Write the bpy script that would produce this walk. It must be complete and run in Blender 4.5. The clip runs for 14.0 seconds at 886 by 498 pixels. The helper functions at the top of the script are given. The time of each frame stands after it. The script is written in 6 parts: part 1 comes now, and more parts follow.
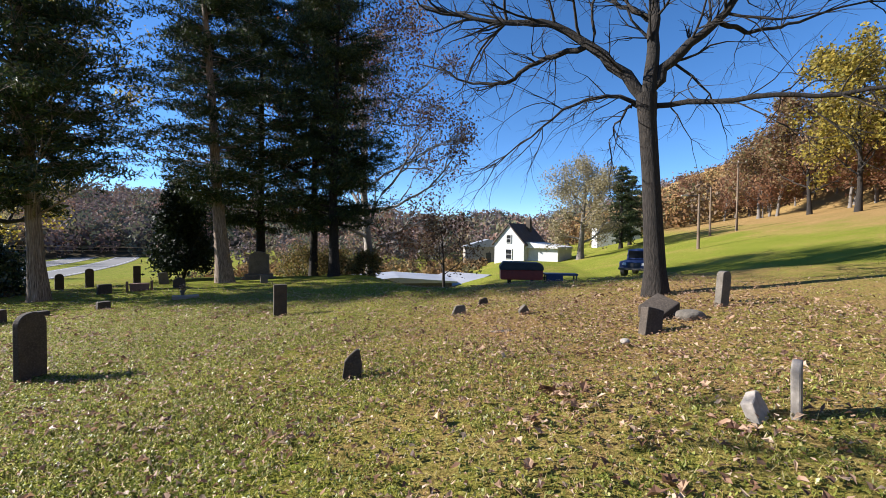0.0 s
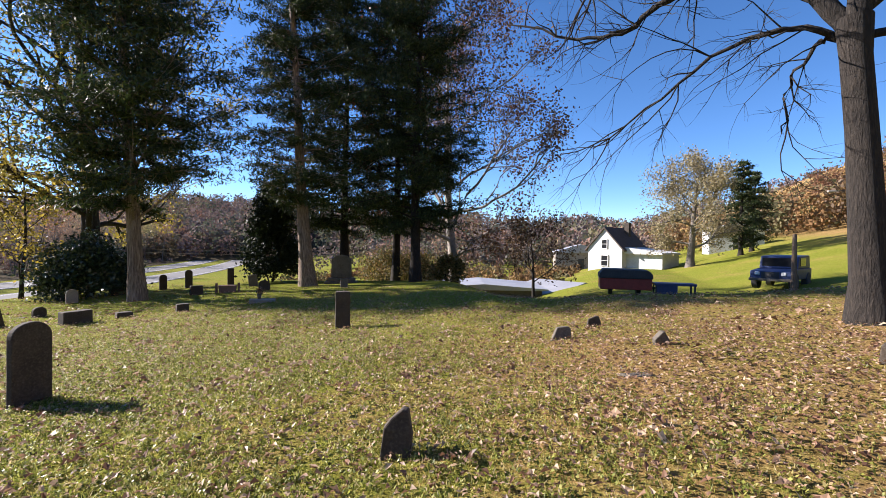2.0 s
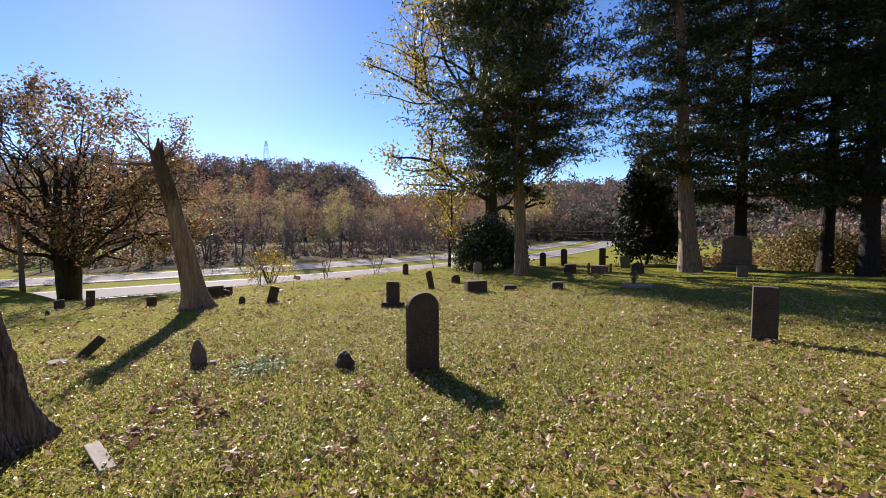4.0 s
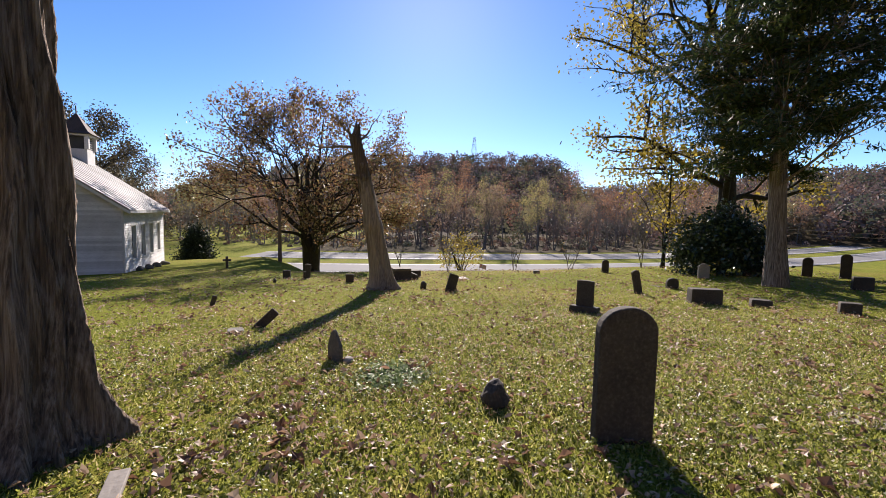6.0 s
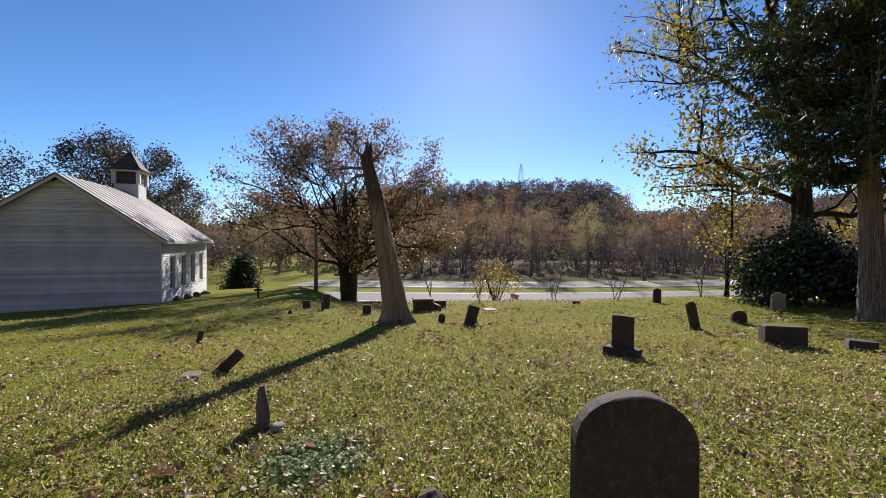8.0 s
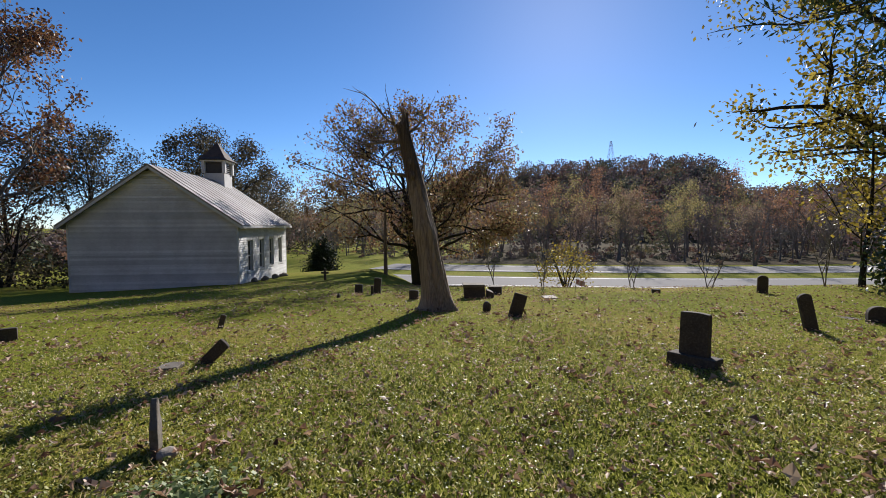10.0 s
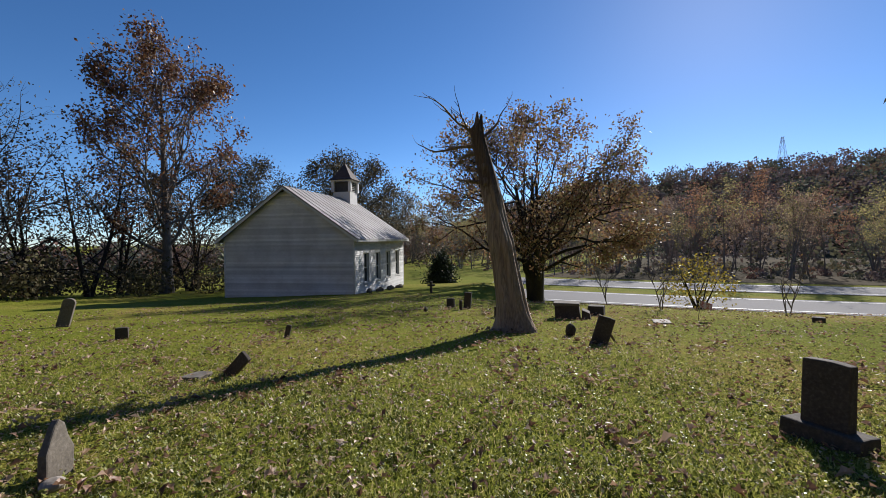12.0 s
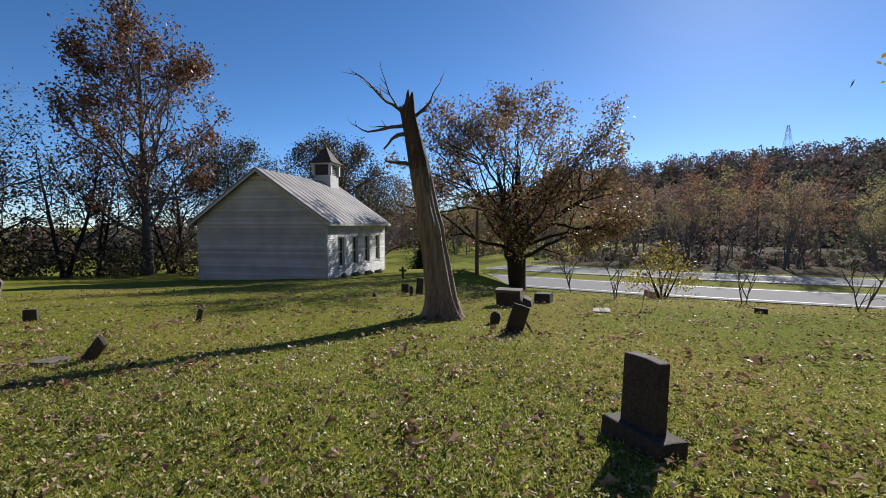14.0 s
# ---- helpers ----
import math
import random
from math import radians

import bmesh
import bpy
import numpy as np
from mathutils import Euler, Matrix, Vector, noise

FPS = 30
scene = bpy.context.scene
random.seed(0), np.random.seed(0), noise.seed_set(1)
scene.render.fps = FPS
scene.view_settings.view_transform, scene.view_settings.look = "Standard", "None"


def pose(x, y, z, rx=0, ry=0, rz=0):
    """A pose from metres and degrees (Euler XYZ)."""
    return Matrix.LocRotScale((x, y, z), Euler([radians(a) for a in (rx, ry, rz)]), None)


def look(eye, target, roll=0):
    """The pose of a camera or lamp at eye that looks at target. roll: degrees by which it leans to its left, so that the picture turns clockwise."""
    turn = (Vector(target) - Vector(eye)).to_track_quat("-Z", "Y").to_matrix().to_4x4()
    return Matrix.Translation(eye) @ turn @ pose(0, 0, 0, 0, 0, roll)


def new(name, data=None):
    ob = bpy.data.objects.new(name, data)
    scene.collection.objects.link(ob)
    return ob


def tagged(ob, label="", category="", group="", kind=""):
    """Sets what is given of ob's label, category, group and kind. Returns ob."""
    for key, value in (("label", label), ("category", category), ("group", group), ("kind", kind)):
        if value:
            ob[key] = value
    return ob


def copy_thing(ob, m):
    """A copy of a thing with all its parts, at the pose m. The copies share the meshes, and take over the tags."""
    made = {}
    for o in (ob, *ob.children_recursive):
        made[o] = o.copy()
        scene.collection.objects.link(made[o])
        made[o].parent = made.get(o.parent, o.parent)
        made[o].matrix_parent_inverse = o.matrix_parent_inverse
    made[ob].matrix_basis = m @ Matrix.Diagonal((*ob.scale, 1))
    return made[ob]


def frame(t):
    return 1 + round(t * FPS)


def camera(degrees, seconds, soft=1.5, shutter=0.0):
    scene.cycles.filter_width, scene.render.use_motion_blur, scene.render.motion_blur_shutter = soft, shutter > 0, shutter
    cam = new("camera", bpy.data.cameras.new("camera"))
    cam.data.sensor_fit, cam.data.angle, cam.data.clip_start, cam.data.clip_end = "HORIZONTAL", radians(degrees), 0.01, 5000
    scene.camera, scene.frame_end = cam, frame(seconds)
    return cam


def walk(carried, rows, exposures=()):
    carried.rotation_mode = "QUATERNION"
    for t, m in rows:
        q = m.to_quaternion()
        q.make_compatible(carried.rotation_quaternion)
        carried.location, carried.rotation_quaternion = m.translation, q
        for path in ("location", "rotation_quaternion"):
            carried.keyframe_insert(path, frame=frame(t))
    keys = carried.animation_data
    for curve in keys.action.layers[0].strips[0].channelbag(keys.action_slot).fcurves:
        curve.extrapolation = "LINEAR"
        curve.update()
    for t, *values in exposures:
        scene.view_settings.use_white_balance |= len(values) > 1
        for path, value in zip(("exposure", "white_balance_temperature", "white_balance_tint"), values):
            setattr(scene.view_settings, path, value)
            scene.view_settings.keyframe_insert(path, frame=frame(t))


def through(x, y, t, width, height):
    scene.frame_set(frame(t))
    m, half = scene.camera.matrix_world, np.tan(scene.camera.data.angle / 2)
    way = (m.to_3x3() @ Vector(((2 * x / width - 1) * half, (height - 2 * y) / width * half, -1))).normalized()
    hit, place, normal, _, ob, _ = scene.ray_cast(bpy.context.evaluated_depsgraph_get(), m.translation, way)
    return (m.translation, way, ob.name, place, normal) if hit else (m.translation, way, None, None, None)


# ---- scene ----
cam = camera(91.5, 14.0, soft=0.6)
PATH = [
    (0, (1.028, 0.647, 1.463), (0.702, 2.619, 1.417), 0.6),
    (0.5, (0.916, 1.167, 1.39), (0.415, 3.1, 1.285), 0.7),
    (1, (0.861, 1.667, 1.381), (0.391, 3.61, 1.319), 0.7),
    (1.5, (0.732, 2.128, 1.371), (0.18, 4.05, 1.365), 0.5),
    (2, (0.567, 2.652, 1.337), (-0.146, 4.521, 1.313), 0.7),
    (2.5, (0.311, 2.992, 1.279), (-0.893, 4.59, 1.27), 1.9),
    (3, (-0.111, 3.234, 1.254), (-1.662, 4.494, 1.172), 1.0),
    (3.5, (-0.417, 3.523, 1.215), (-2.117, 4.573, 1.122), 0.6),
    (3.7, (-0.545, 3.647, 1.216), (-2.314, 4.573, 1.104), 0.4),
    (5.8, (-2.485, 4.396, 1.028), (-4.482, 4.475, 0.932), 1.0),
    (6, (-2.621, 4.451, 0.987), (-4.612, 4.343, 0.826), 1.3),
    (6.5, (-2.99, 4.552, 0.994), (-4.963, 4.265, 0.839), 0.9),
    (7, (-3.334, 4.678, 0.938), (-5.307, 4.365, 0.843), 1.7),
    (7.2, (-3.445, 4.751, 0.915), (-5.425, 4.469, 0.895), 1.9),
    (9.3, (-4.891, 5.65, 0.894), (-6.836, 5.197, 0.782), -2.4),
    (9.5, (-5.008, 5.678, 0.865), (-6.943, 5.18, 0.769), -2.1),
    (10, (-5.414, 5.821, 0.798), (-7.283, 5.117, 0.688), -0.3),
    (10.5, (-5.738, 5.942, 0.807), (-7.48, 4.96, 0.794), 2.3),
    (11, (-6.116, 6.064, 0.745), (-7.716, 4.864, 0.727), 0.3),
    (11.5, (-6.437, 6.318, 0.745), (-8.007, 5.08, 0.708), 0.0),
    (12, (-6.788, 6.54, 0.727), (-8.368, 5.314, 0.685), -0.8),
    (12.5, (-7.06, 6.907, 0.69), (-8.596, 5.626, 0.671), -0.7),
    (13, (-7.393, 6.972, 0.658), (-8.861, 5.615, 0.61), 0.2),
    (13.5, (-7.642, 7.319, 0.661), (-9.178, 6.042, 0.574), 0.2),
    (14, (-8.01, 7.608, 0.677), (-9.581, 6.376, 0.569), -0.1),
]
EXPOSURES = [(0, 1.28, 6050, 11), (2.5, 1.44, 6400, 19), (3.5, 1.2, 6600, 21), (6.5, 1.06, 6450, 17), (7.2, 0.95, 6400, 16), (9.5, 0.66, 6250, 13), (12, 0.52, 6100, 12), (14, 0.55, 6100, 11)]
walk(cam, [(t, look(eye, target, roll)) for t, eye, target, roll in PATH], EXPOSURES)

# ---- light ----
SUN_YAW, SUN_UP = 95.0, 27.0
world = bpy.data.worlds.new("sky")
scene.world = world
world.use_nodes = True
wn = world.node_tree
sky = wn.nodes.new("ShaderNodeTexSky")
sky.sky_type = "NISHITA"
sky.sun_disc = False
sky.sun_elevation = radians(SUN_UP)
sky.sun_rotation = radians(-SUN_YAW)
sky.altitude, sky.air_density, sky.dust_density, sky.ozone_density = 400, 0.64, 0.085, 2.8
deep = wn.nodes.new("ShaderNodeHueSaturation")
deep.inputs["Saturation"].default_value = 1.16
wn.links.new(sky.outputs[0], deep.inputs["Color"])
wn.links.new(deep.outputs[0], wn.nodes["Background"].inputs[0])
wn.nodes["Background"].inputs[1].default_value = 0.091
sun_data = bpy.data.lights.new("sun", "SUN")
sun_data.energy, sun_data.angle, sun_data.color = 5.0, radians(0.53), (1.0, 0.93, 0.82)
sun = new("sun", sun_data)
sy, su = radians(SUN_YAW), radians(SUN_UP)
SUN_WAY = Vector((-math.sin(sy) * math.cos(su), math.cos(sy) * math.cos(su), math.sin(su)))
sun.matrix_world = look(SUN_WAY * 60, (0, 0, 0))

# ---- mesh helpers ----
def fill_mesh(me, verts, faces, smooth_shade=False):
    """Fast mesh from arrays; faces: array n x k."""
    verts, faces = np.asarray(verts, np.float32), np.asarray(faces, np.int32)
    n, k = faces.shape
    me.vertices.add(len(verts))
    me.vertices.foreach_set("co", verts.ravel())
    me.loops.add(n * k)
    me.loops.foreach_set("vertex_index", faces.ravel())
    me.polygons.add(n)
    me.polygons.foreach_set("loop_start", np.arange(0, n * k, k, dtype=np.int32))
    me.polygons.foreach_set("use_smooth", np.full(n, smooth_shade))
    me.update(calc_edges=True)
    return me


def array_part(name, verts, faces, material, parent=None, label="", smooth_shade=False):
    me = bpy.data.meshes.new(name)
    fill_mesh(me, verts, faces, smooth_shade)
    me.materials.append(material)
    ob = new(name, me)
    ob.parent = parent
    return tagged(ob, label)


def part(name, bm, material, parent=None, label="", smooth_shade=False):
    me = bpy.data.meshes.new(name)
    bmesh.ops.recalc_face_normals(bm, faces=bm.faces)
    for face in bm.faces:
        face.smooth = smooth_shade
    bm.to_mesh(me)
    bm.free()
    me.materials.append(material)
    ob = new(name, me)
    ob.parent = parent
    return tagged(ob, label)


def thing(name, m, label, category, group="", kind=""):
    ob = new(name)
    ob.matrix_world = m
    return tagged(ob, label, category, group, kind)


def box(bm, x0, x1, y0, y1, z0, z1, m=None):
    vs = [Vector((x, y, z)) for z in (z0, z1) for x, y in ((x0, y0), (x1, y0), (x1, y1), (x0, y1))]
    v = [bm.verts.new(m @ p if m else p) for p in vs]
    for f in ((3, 2, 1, 0), (4, 5, 6, 7), (0, 1, 5, 4), (1, 2, 6, 5), (2, 3, 7, 6), (3, 0, 4, 7)):
        bm.faces.new([v[i] for i in f])
    return v


def soften(bm, width, segments=1):
    bmesh.ops.bevel(bm, geom=[e for e in bm.edges], offset=width, segments=segments, affect="EDGES", profile=0.6)


def box_bm(x0, x1, y0, y1, z0, z1, bevel=0.0):
    bm = bmesh.new()
    box(bm, x0, x1, y0, y1, z0, z1)
    if bevel:
        soften(bm, bevel)
    return bm


def slab(outline, thick, bevel=0.0, rough=0.0, seed=0, cuts=0):
    """An upright slab: outline in x and z, thickness in y; rough: unevenness in metres."""
    bm = bmesh.new()
    front = bm.faces.new([bm.verts.new((x, -thick / 2, z)) for x, z in outline])
    ext = bmesh.ops.extrude_face_region(bm, geom=[front])
    bmesh.ops.translate(bm, verts=[v for v in ext["geom"] if isinstance(v, bmesh.types.BMVert)], vec=(0, thick, 0))
    if cuts:
        bmesh.ops.triangulate(bm, faces=bm.faces)
        bmesh.ops.subdivide_edges(bm, edges=[e for e in bm.edges if e.calc_length() > 0.06], cuts=cuts, use_grid_fill=True)
    if bevel:
        sharp = [e for e in bm.edges if len(e.link_faces) == 2 and e.calc_face_angle(0) > 0.7]
        bmesh.ops.bevel(bm, geom=sharp, offset=bevel, segments=2, affect="EDGES", profile=0.5)
    if rough:
        for v in bm.verts:
            v.co += noise.noise_vector(v.co * 9 + Vector((seed * 7.1, 0, 0))) * rough + noise.noise_vector(v.co * 26 + Vector((seed, 3, 0))) * rough * 0.35
    return bm


def tube(pts, radii, sides=7, twist=0.0, ridge=0.0, lobes=0):
    """Vertices and quads of a tapered tube along points."""
    pts, radii = np.asarray(pts, float), np.asarray(radii, float)
    n = len(pts)
    tan = np.gradient(pts, axis=0)
    tan /= np.linalg.norm(tan, axis=1, keepdims=True) + 1e-9
    ref = np.where(np.abs(tan[:, 2:3]) > 0.9, [[1.0, 0, 0]], [[0, 0, 1.0]])
    a = np.cross(ref, tan)
    a /= np.linalg.norm(a, axis=1, keepdims=True) + 1e-9
    b = np.cross(tan, a)
    ang = np.linspace(0, 2 * np.pi, sides, endpoint=False)
    turn = twist * np.linspace(0, 1, n)[:, None]
    r = radii[:, None] * (1 + ridge * np.cos(lobes * (ang[None] + turn)))
    v = pts[:, None] + r[..., None] * (np.cos(ang)[None, :, None] * a[:, None] + np.sin(ang)[None, :, None] * b[:, None])
    i = np.arange(n - 1)[:, None] * sides
    j = np.arange(sides)[None]
    k = (j + 1) % sides
    f = np.stack([i + j, i + k, i + sides + k, i + sides + j], -1).reshape(-1, 4)
    return v.reshape(-1, 3), f


class Soup:
    """Joins vertex and face arrays."""

    def __init__(self):
        self.v, self.f, self.n = [], [], 0

    def add(self, v, f):
        self.v.append(v)
        self.f.append(f + self.n)
        self.n += len(v)

    def arrays(self):
        return np.concatenate(self.v), np.concatenate(self.f)


# ---- materials ----
def shader(name):
    m = bpy.data.materials.new(name)
    m.use_nodes = True
    return m, m.node_tree.nodes, m.node_tree.links, m.node_tree.nodes["Principled BSDF"]


def ramp(nodes, links, source, stops):
    r = nodes.new("ShaderNodeValToRGB")
    while len(r.color_ramp.elements) < len(stops):
        r.color_ramp.elements.new(0.5)
    for e, (p, c) in zip(r.color_ramp.elements, stops):
        e.position, e.color = p, (*c, 1)
    links.new(source, r.inputs[0])
    return r.outputs[0]


def noise_node(nodes, links, coord, scale, detail=5.0, rough=0.6, stretch=None):
    t = nodes.new("ShaderNodeTexNoise")
    t.inputs["Scale"].default_value, t.inputs["Detail"].default_value, t.inputs["Roughness"].default_value = scale, detail, rough
    if stretch:
        mp = nodes.new("ShaderNodeMapping")
        mp.inputs["Scale"].default_value = stretch
        links.new(coord, mp.inputs[0])
        coord = mp.outputs[0]
    links.new(coord, t.inputs["Vector"])
    return t.outputs["Fac"]


def mixed(nodes, links, fac, a, b, blend="MIX"):
    m = nodes.new("ShaderNodeMix")
    m.data_type, m.blend_type = "RGBA", blend
    for socket, value in ((m.inputs["Factor"], fac), (m.inputs["A"], a), (m.inputs["B"], b)):
        if isinstance(value, (int, float)):
            socket.default_value = value
        elif isinstance(value, tuple):
            socket.default_value = (*value, 1)
        else:
            links.new(value, socket)
    return m.outputs["Result"]


def bumped(nodes, links, bsdf, height, strength, distance):
    b = nodes.new("ShaderNodeBump")
    b.inputs["Strength"].default_value, b.inputs["Distance"].default_value = strength, distance
    links.new(height, b.inputs["Height"])
    links.new(b.outputs[0], bsdf.inputs["Normal"])


def surface(name, fine, coarse, fine_scale=30.0, coarse_scale=2.0, rough=0.85, bump=0.5, depth=0.01, stretch=None, blend=0.5, metal=0.0, per_piece=0.0):
    """Two-scale coloured surface: fine and coarse are ramps of colours."""
    m, n, l, b = shader(name)
    c = n.new("ShaderNodeTexCoord").outputs["Object"]
    f1, f2 = noise_node(n, l, c, fine_scale, 6, 0.65, stretch), noise_node(n, l, c, coarse_scale, 4, 0.6)
    col = mixed(n, l, blend, ramp(n, l, f1, fine), ramp(n, l, f2, coarse))
    if per_piece:
        h = n.new("ShaderNodeHueSaturation")
        g = n.new("ShaderNodeNewGeometry").outputs["Random Per Island"]
        mr = n.new("ShaderNodeMapRange")
        mr.inputs[3].default_value, mr.inputs[4].default_value = 1 - per_piece, 1 + per_piece
        l.new(g, mr.inputs[0])
        l.new(mr.outputs[0], h.inputs["Value"])
        l.new(col, h.inputs["Color"])
        col = h.outputs[0]
    l.new(col, b.inputs["Base Color"])
    b.inputs["Roughness"].default_value, b.inputs["Metallic"].default_value = rough, metal
    if bump:
        bumped(n, l, b, f1, bump, depth)
    return m


def leafy(name, stops, rough=0.55, through=0.35, gloss=0.3):
    """Leaves: one colour a leaf out of a ramp, letting some light through."""
    m, n, l, b = shader(name)
    g = n.new("ShaderNodeNewGeometry").outputs["Random Per Island"]
    col = ramp(n, l, g, stops)
    l.new(col, b.inputs["Base Color"])
    b.inputs["Roughness"].default_value = rough
    b.inputs["Specular IOR Level"].default_value = gloss
    t = n.new("ShaderNodeBsdfTranslucent")
    l.new(col, t.inputs[0])
    mx = n.new("ShaderNodeMixShader")
    mx.inputs[0].default_value = through
    l.new(b.outputs[0], mx.inputs[1])
    l.new(t.outputs[0], mx.inputs[2])
    l.new(mx.outputs[0], n["Material Output"].inputs[0])
    return m


def lawn_material():
    m, n, l, b = shader("lawn")
    c = n.new("ShaderNodeTexCoord").outputs["Object"]
    fine = noise_node(n, l, c, 34, 8, 0.8)
    mid = noise_node(n, l, c, 4.5, 6, 0.7)
    big = noise_node(n, l, c, 0.22, 4, 0.55)
    grass = ramp(n, l, fine, [(0.34, (0.012, 0.018, 0.004)), (0.46, (0.06, 0.075, 0.012)), (0.6, (0.16, 0.175, 0.035)), (0.72, (0.33, 0.31, 0.13))])
    straw = ramp(n, l, fine, [(0.34, (0.03, 0.02, 0.01)), (0.5, (0.13, 0.09, 0.045)), (0.7, (0.33, 0.25, 0.15))])
    # dry and leaf-strewn ground under the bare tree, green elsewhere
    sep = n.new("ShaderNodeSeparateXYZ")
    l.new(c, sep.inputs[0])
    d = n.new("ShaderNodeVectorMath")
    d.operation = "DISTANCE"
    d.inputs[1].default_value = (3.5, 8.5, 0)
    l.new(c, d.inputs[0])
    near = n.new("ShaderNodeMapRange")
    near.inputs[1].default_value, near.inputs[2].default_value, near.inputs[3].default_value, near.inputs[4].default_value = 2.5, 9.5, 0.2, 0.0
    l.new(d.outputs["Value"], near.inputs[0])
    high = n.new("ShaderNodeMapRange")
    high.inputs[1].default_value, high.inputs[2].default_value, high.inputs[3].default_value, high.inputs[4].default_value = 24.0, 40.0, 0.0, 0.3
    l.new(sep.outputs[0], high.inputs[0])
    both = n.new("ShaderNodeMath")
    both.operation = "ADD"
    l.new(near.outputs[0], both.inputs[0])
    l.new(high.outputs[0], both.inputs[1])
    add = n.new("ShaderNodeMath")
    add.operation = "ADD"
    l.new(both.outputs[0], add.inputs[0])
    mid2 = mixed(n, l, 0.45, mid, big)
    l.new(mid2, add.inputs[1])
    dry = ramp(n, l, add.outputs[0], [(0.5, (0, 0, 0)), (0.72, (1, 1, 1))])
    col = mixed(n, l, dry, grass, straw)
    col = mixed(n, l, 0.5, col, ramp(n, l, big, [(0.3, (0.6, 0.66, 0.5)), (0.7, (1.0, 0.95, 0.85))]), "MULTIPLY")
    col = mixed(n, l, 1.0, col, (2.25, 2.05, 1.65), "MULTIPLY")
    l.new(col, b.inputs["Base Color"])
    b.inputs["Roughness"].default_value = 1.0
    b.inputs["Specular IOR Level"].default_value = 0.03
    bumped(n, l, b, mixed(n, l, 0.4, fine, mid), 0.9, 0.05)
    return m


LAWN = lawn_material()
BARK_CEDAR = surface("cedar_bark", [(0.34, (0.03, 0.02, 0.014)), (0.46, (0.2, 0.135, 0.095)), (0.56, (0.42, 0.32, 0.25)), (0.7, (0.68, 0.58, 0.49))], [(0.3, (0.18, 0.125, 0.09)), (0.7, (0.5, 0.4, 0.32))], 10, 1.2, 0.9, 1.0, 0.12, (4, 4, 0.18), 0.25)
BARK_DARK = surface("dark_bark", [(0.38, (0.006, 0.005, 0.004)), (0.52, (0.02, 0.015, 0.012)), (0.68, (0.07, 0.055, 0.043))], [(0.3, (0.013, 0.01, 0.008)), (0.7, (0.04, 0.031, 0.024))], 14, 1.0, 0.95, 1.0, 0.05, (2.2, 2.2, 0.5))
BARK_GREY = surface("grey_bark", [(0.3, (0.07, 0.058, 0.05)), (0.6, (0.18, 0.155, 0.13)), (0.8, (0.34, 0.31, 0.27))], [(0.3, (0.08, 0.07, 0.06)), (0.7, (0.26, 0.225, 0.2))], 8, 0.8, 0.95, 0.8, 0.04, (2, 2, 0.5))
BARK_PALE = surface("pale_bark", [(0.3, (0.12, 0.09, 0.07)), (0.55, (0.3, 0.26, 0.22)), (0.75, (0.55, 0.52, 0.47))], [(0.3, (0.16, 0.12, 0.1)), (0.7, (0.45, 0.42, 0.37))], 3, 0.6, 0.9, 0.5, 0.02)
DEAD_WOOD = surface("weathered_wood", [(0.32, (0.04, 0.025, 0.017)), (0.5, (0.16, 0.105, 0.07)), (0.72, (0.36, 0.26, 0.18))], [(0.3, (0.07, 0.045, 0.03)), (0.7, (0.27, 0.2, 0.14))], 8, 0.9, 0.9, 1.0, 0.05, (3.5, 3.5, 0.16))
STONE_DARK = surface("dark_stone", [(0.32, (0.02, 0.015, 0.011)), (0.52, (0.06, 0.046, 0.034)), (0.72, (0.15, 0.125, 0.095))], [(0.3, (0.028, 0.02, 0.014)), (0.6, (0.08, 0.06, 0.044)), (0.8, (0.16, 0.14, 0.11))], 40, 3.0, 0.9, 0.5, 0.006)
STONE_GREY = surface("grey_stone", [(0.3, (0.06, 0.048, 0.036)), (0.55, (0.14, 0.12, 0.095)), (0.75, (0.28, 0.25, 0.21))], [(0.3, (0.06, 0.048, 0.036)), (0.7, (0.21, 0.18, 0.145))], 35, 3.0, 0.9, 0.6, 0.008)
STONE_PALE = surface("pale_stone", [(0.3, (0.19, 0.16, 0.13)), (0.6, (0.34, 0.3, 0.26)), (0.8, (0.48, 0.44, 0.4))], [(0.3, (0.18, 0.15, 0.12)), (0.7, (0.38, 0.34, 0.3))], 30, 2.5, 0.85, 0.4, 0.005)
PAINT_WHITE = surface("white_paint", [(0.3, (0.2, 0.18, 0.16)), (0.44, (0.5, 0.49, 0.48)), (0.7, (0.68, 0.675, 0.67))], [(0.3, (0.42, 0.41, 0.4)), (0.6, (0.66, 0.655, 0.65))], 16, 0.9, 0.65, 0.25, 0.004, (0.5, 0.5, 4), 0.5, 0, 0.2)
ROOF_METAL = surface("roof_metal", [(0.3, (0.16, 0.14, 0.125)), (0.6, (0.3, 0.28, 0.26)), (0.8, (0.42, 0.4, 0.38))], [(0.3, (0.17, 0.14, 0.12)), (0.7, (0.38, 0.36, 0.34))], 12, 0.7, 0.6, 0.2, 0.004, (1, 1, 1), 0.5, 0.0, 0.12)
SHINGLE_DARK = surface("dark_shingle", [(0.3, (0.03, 0.02, 0.018)), (0.7, (0.1, 0.07, 0.06))], [(0.3, (0.04, 0.03, 0.025)), (0.7, (0.12, 0.085, 0.07))], 20, 2, 0.85, 0.4, 0.01)
DARK_TRIM = surface("dark_trim", [(0.3, (0.02, 0.02, 0.022)), (0.7, (0.06, 0.058, 0.06))], [(0.3, (0.03, 0.03, 0.03)), (0.7, (0.07, 0.07, 0.07))], 30, 2, 0.7, 0.2, 0.003)
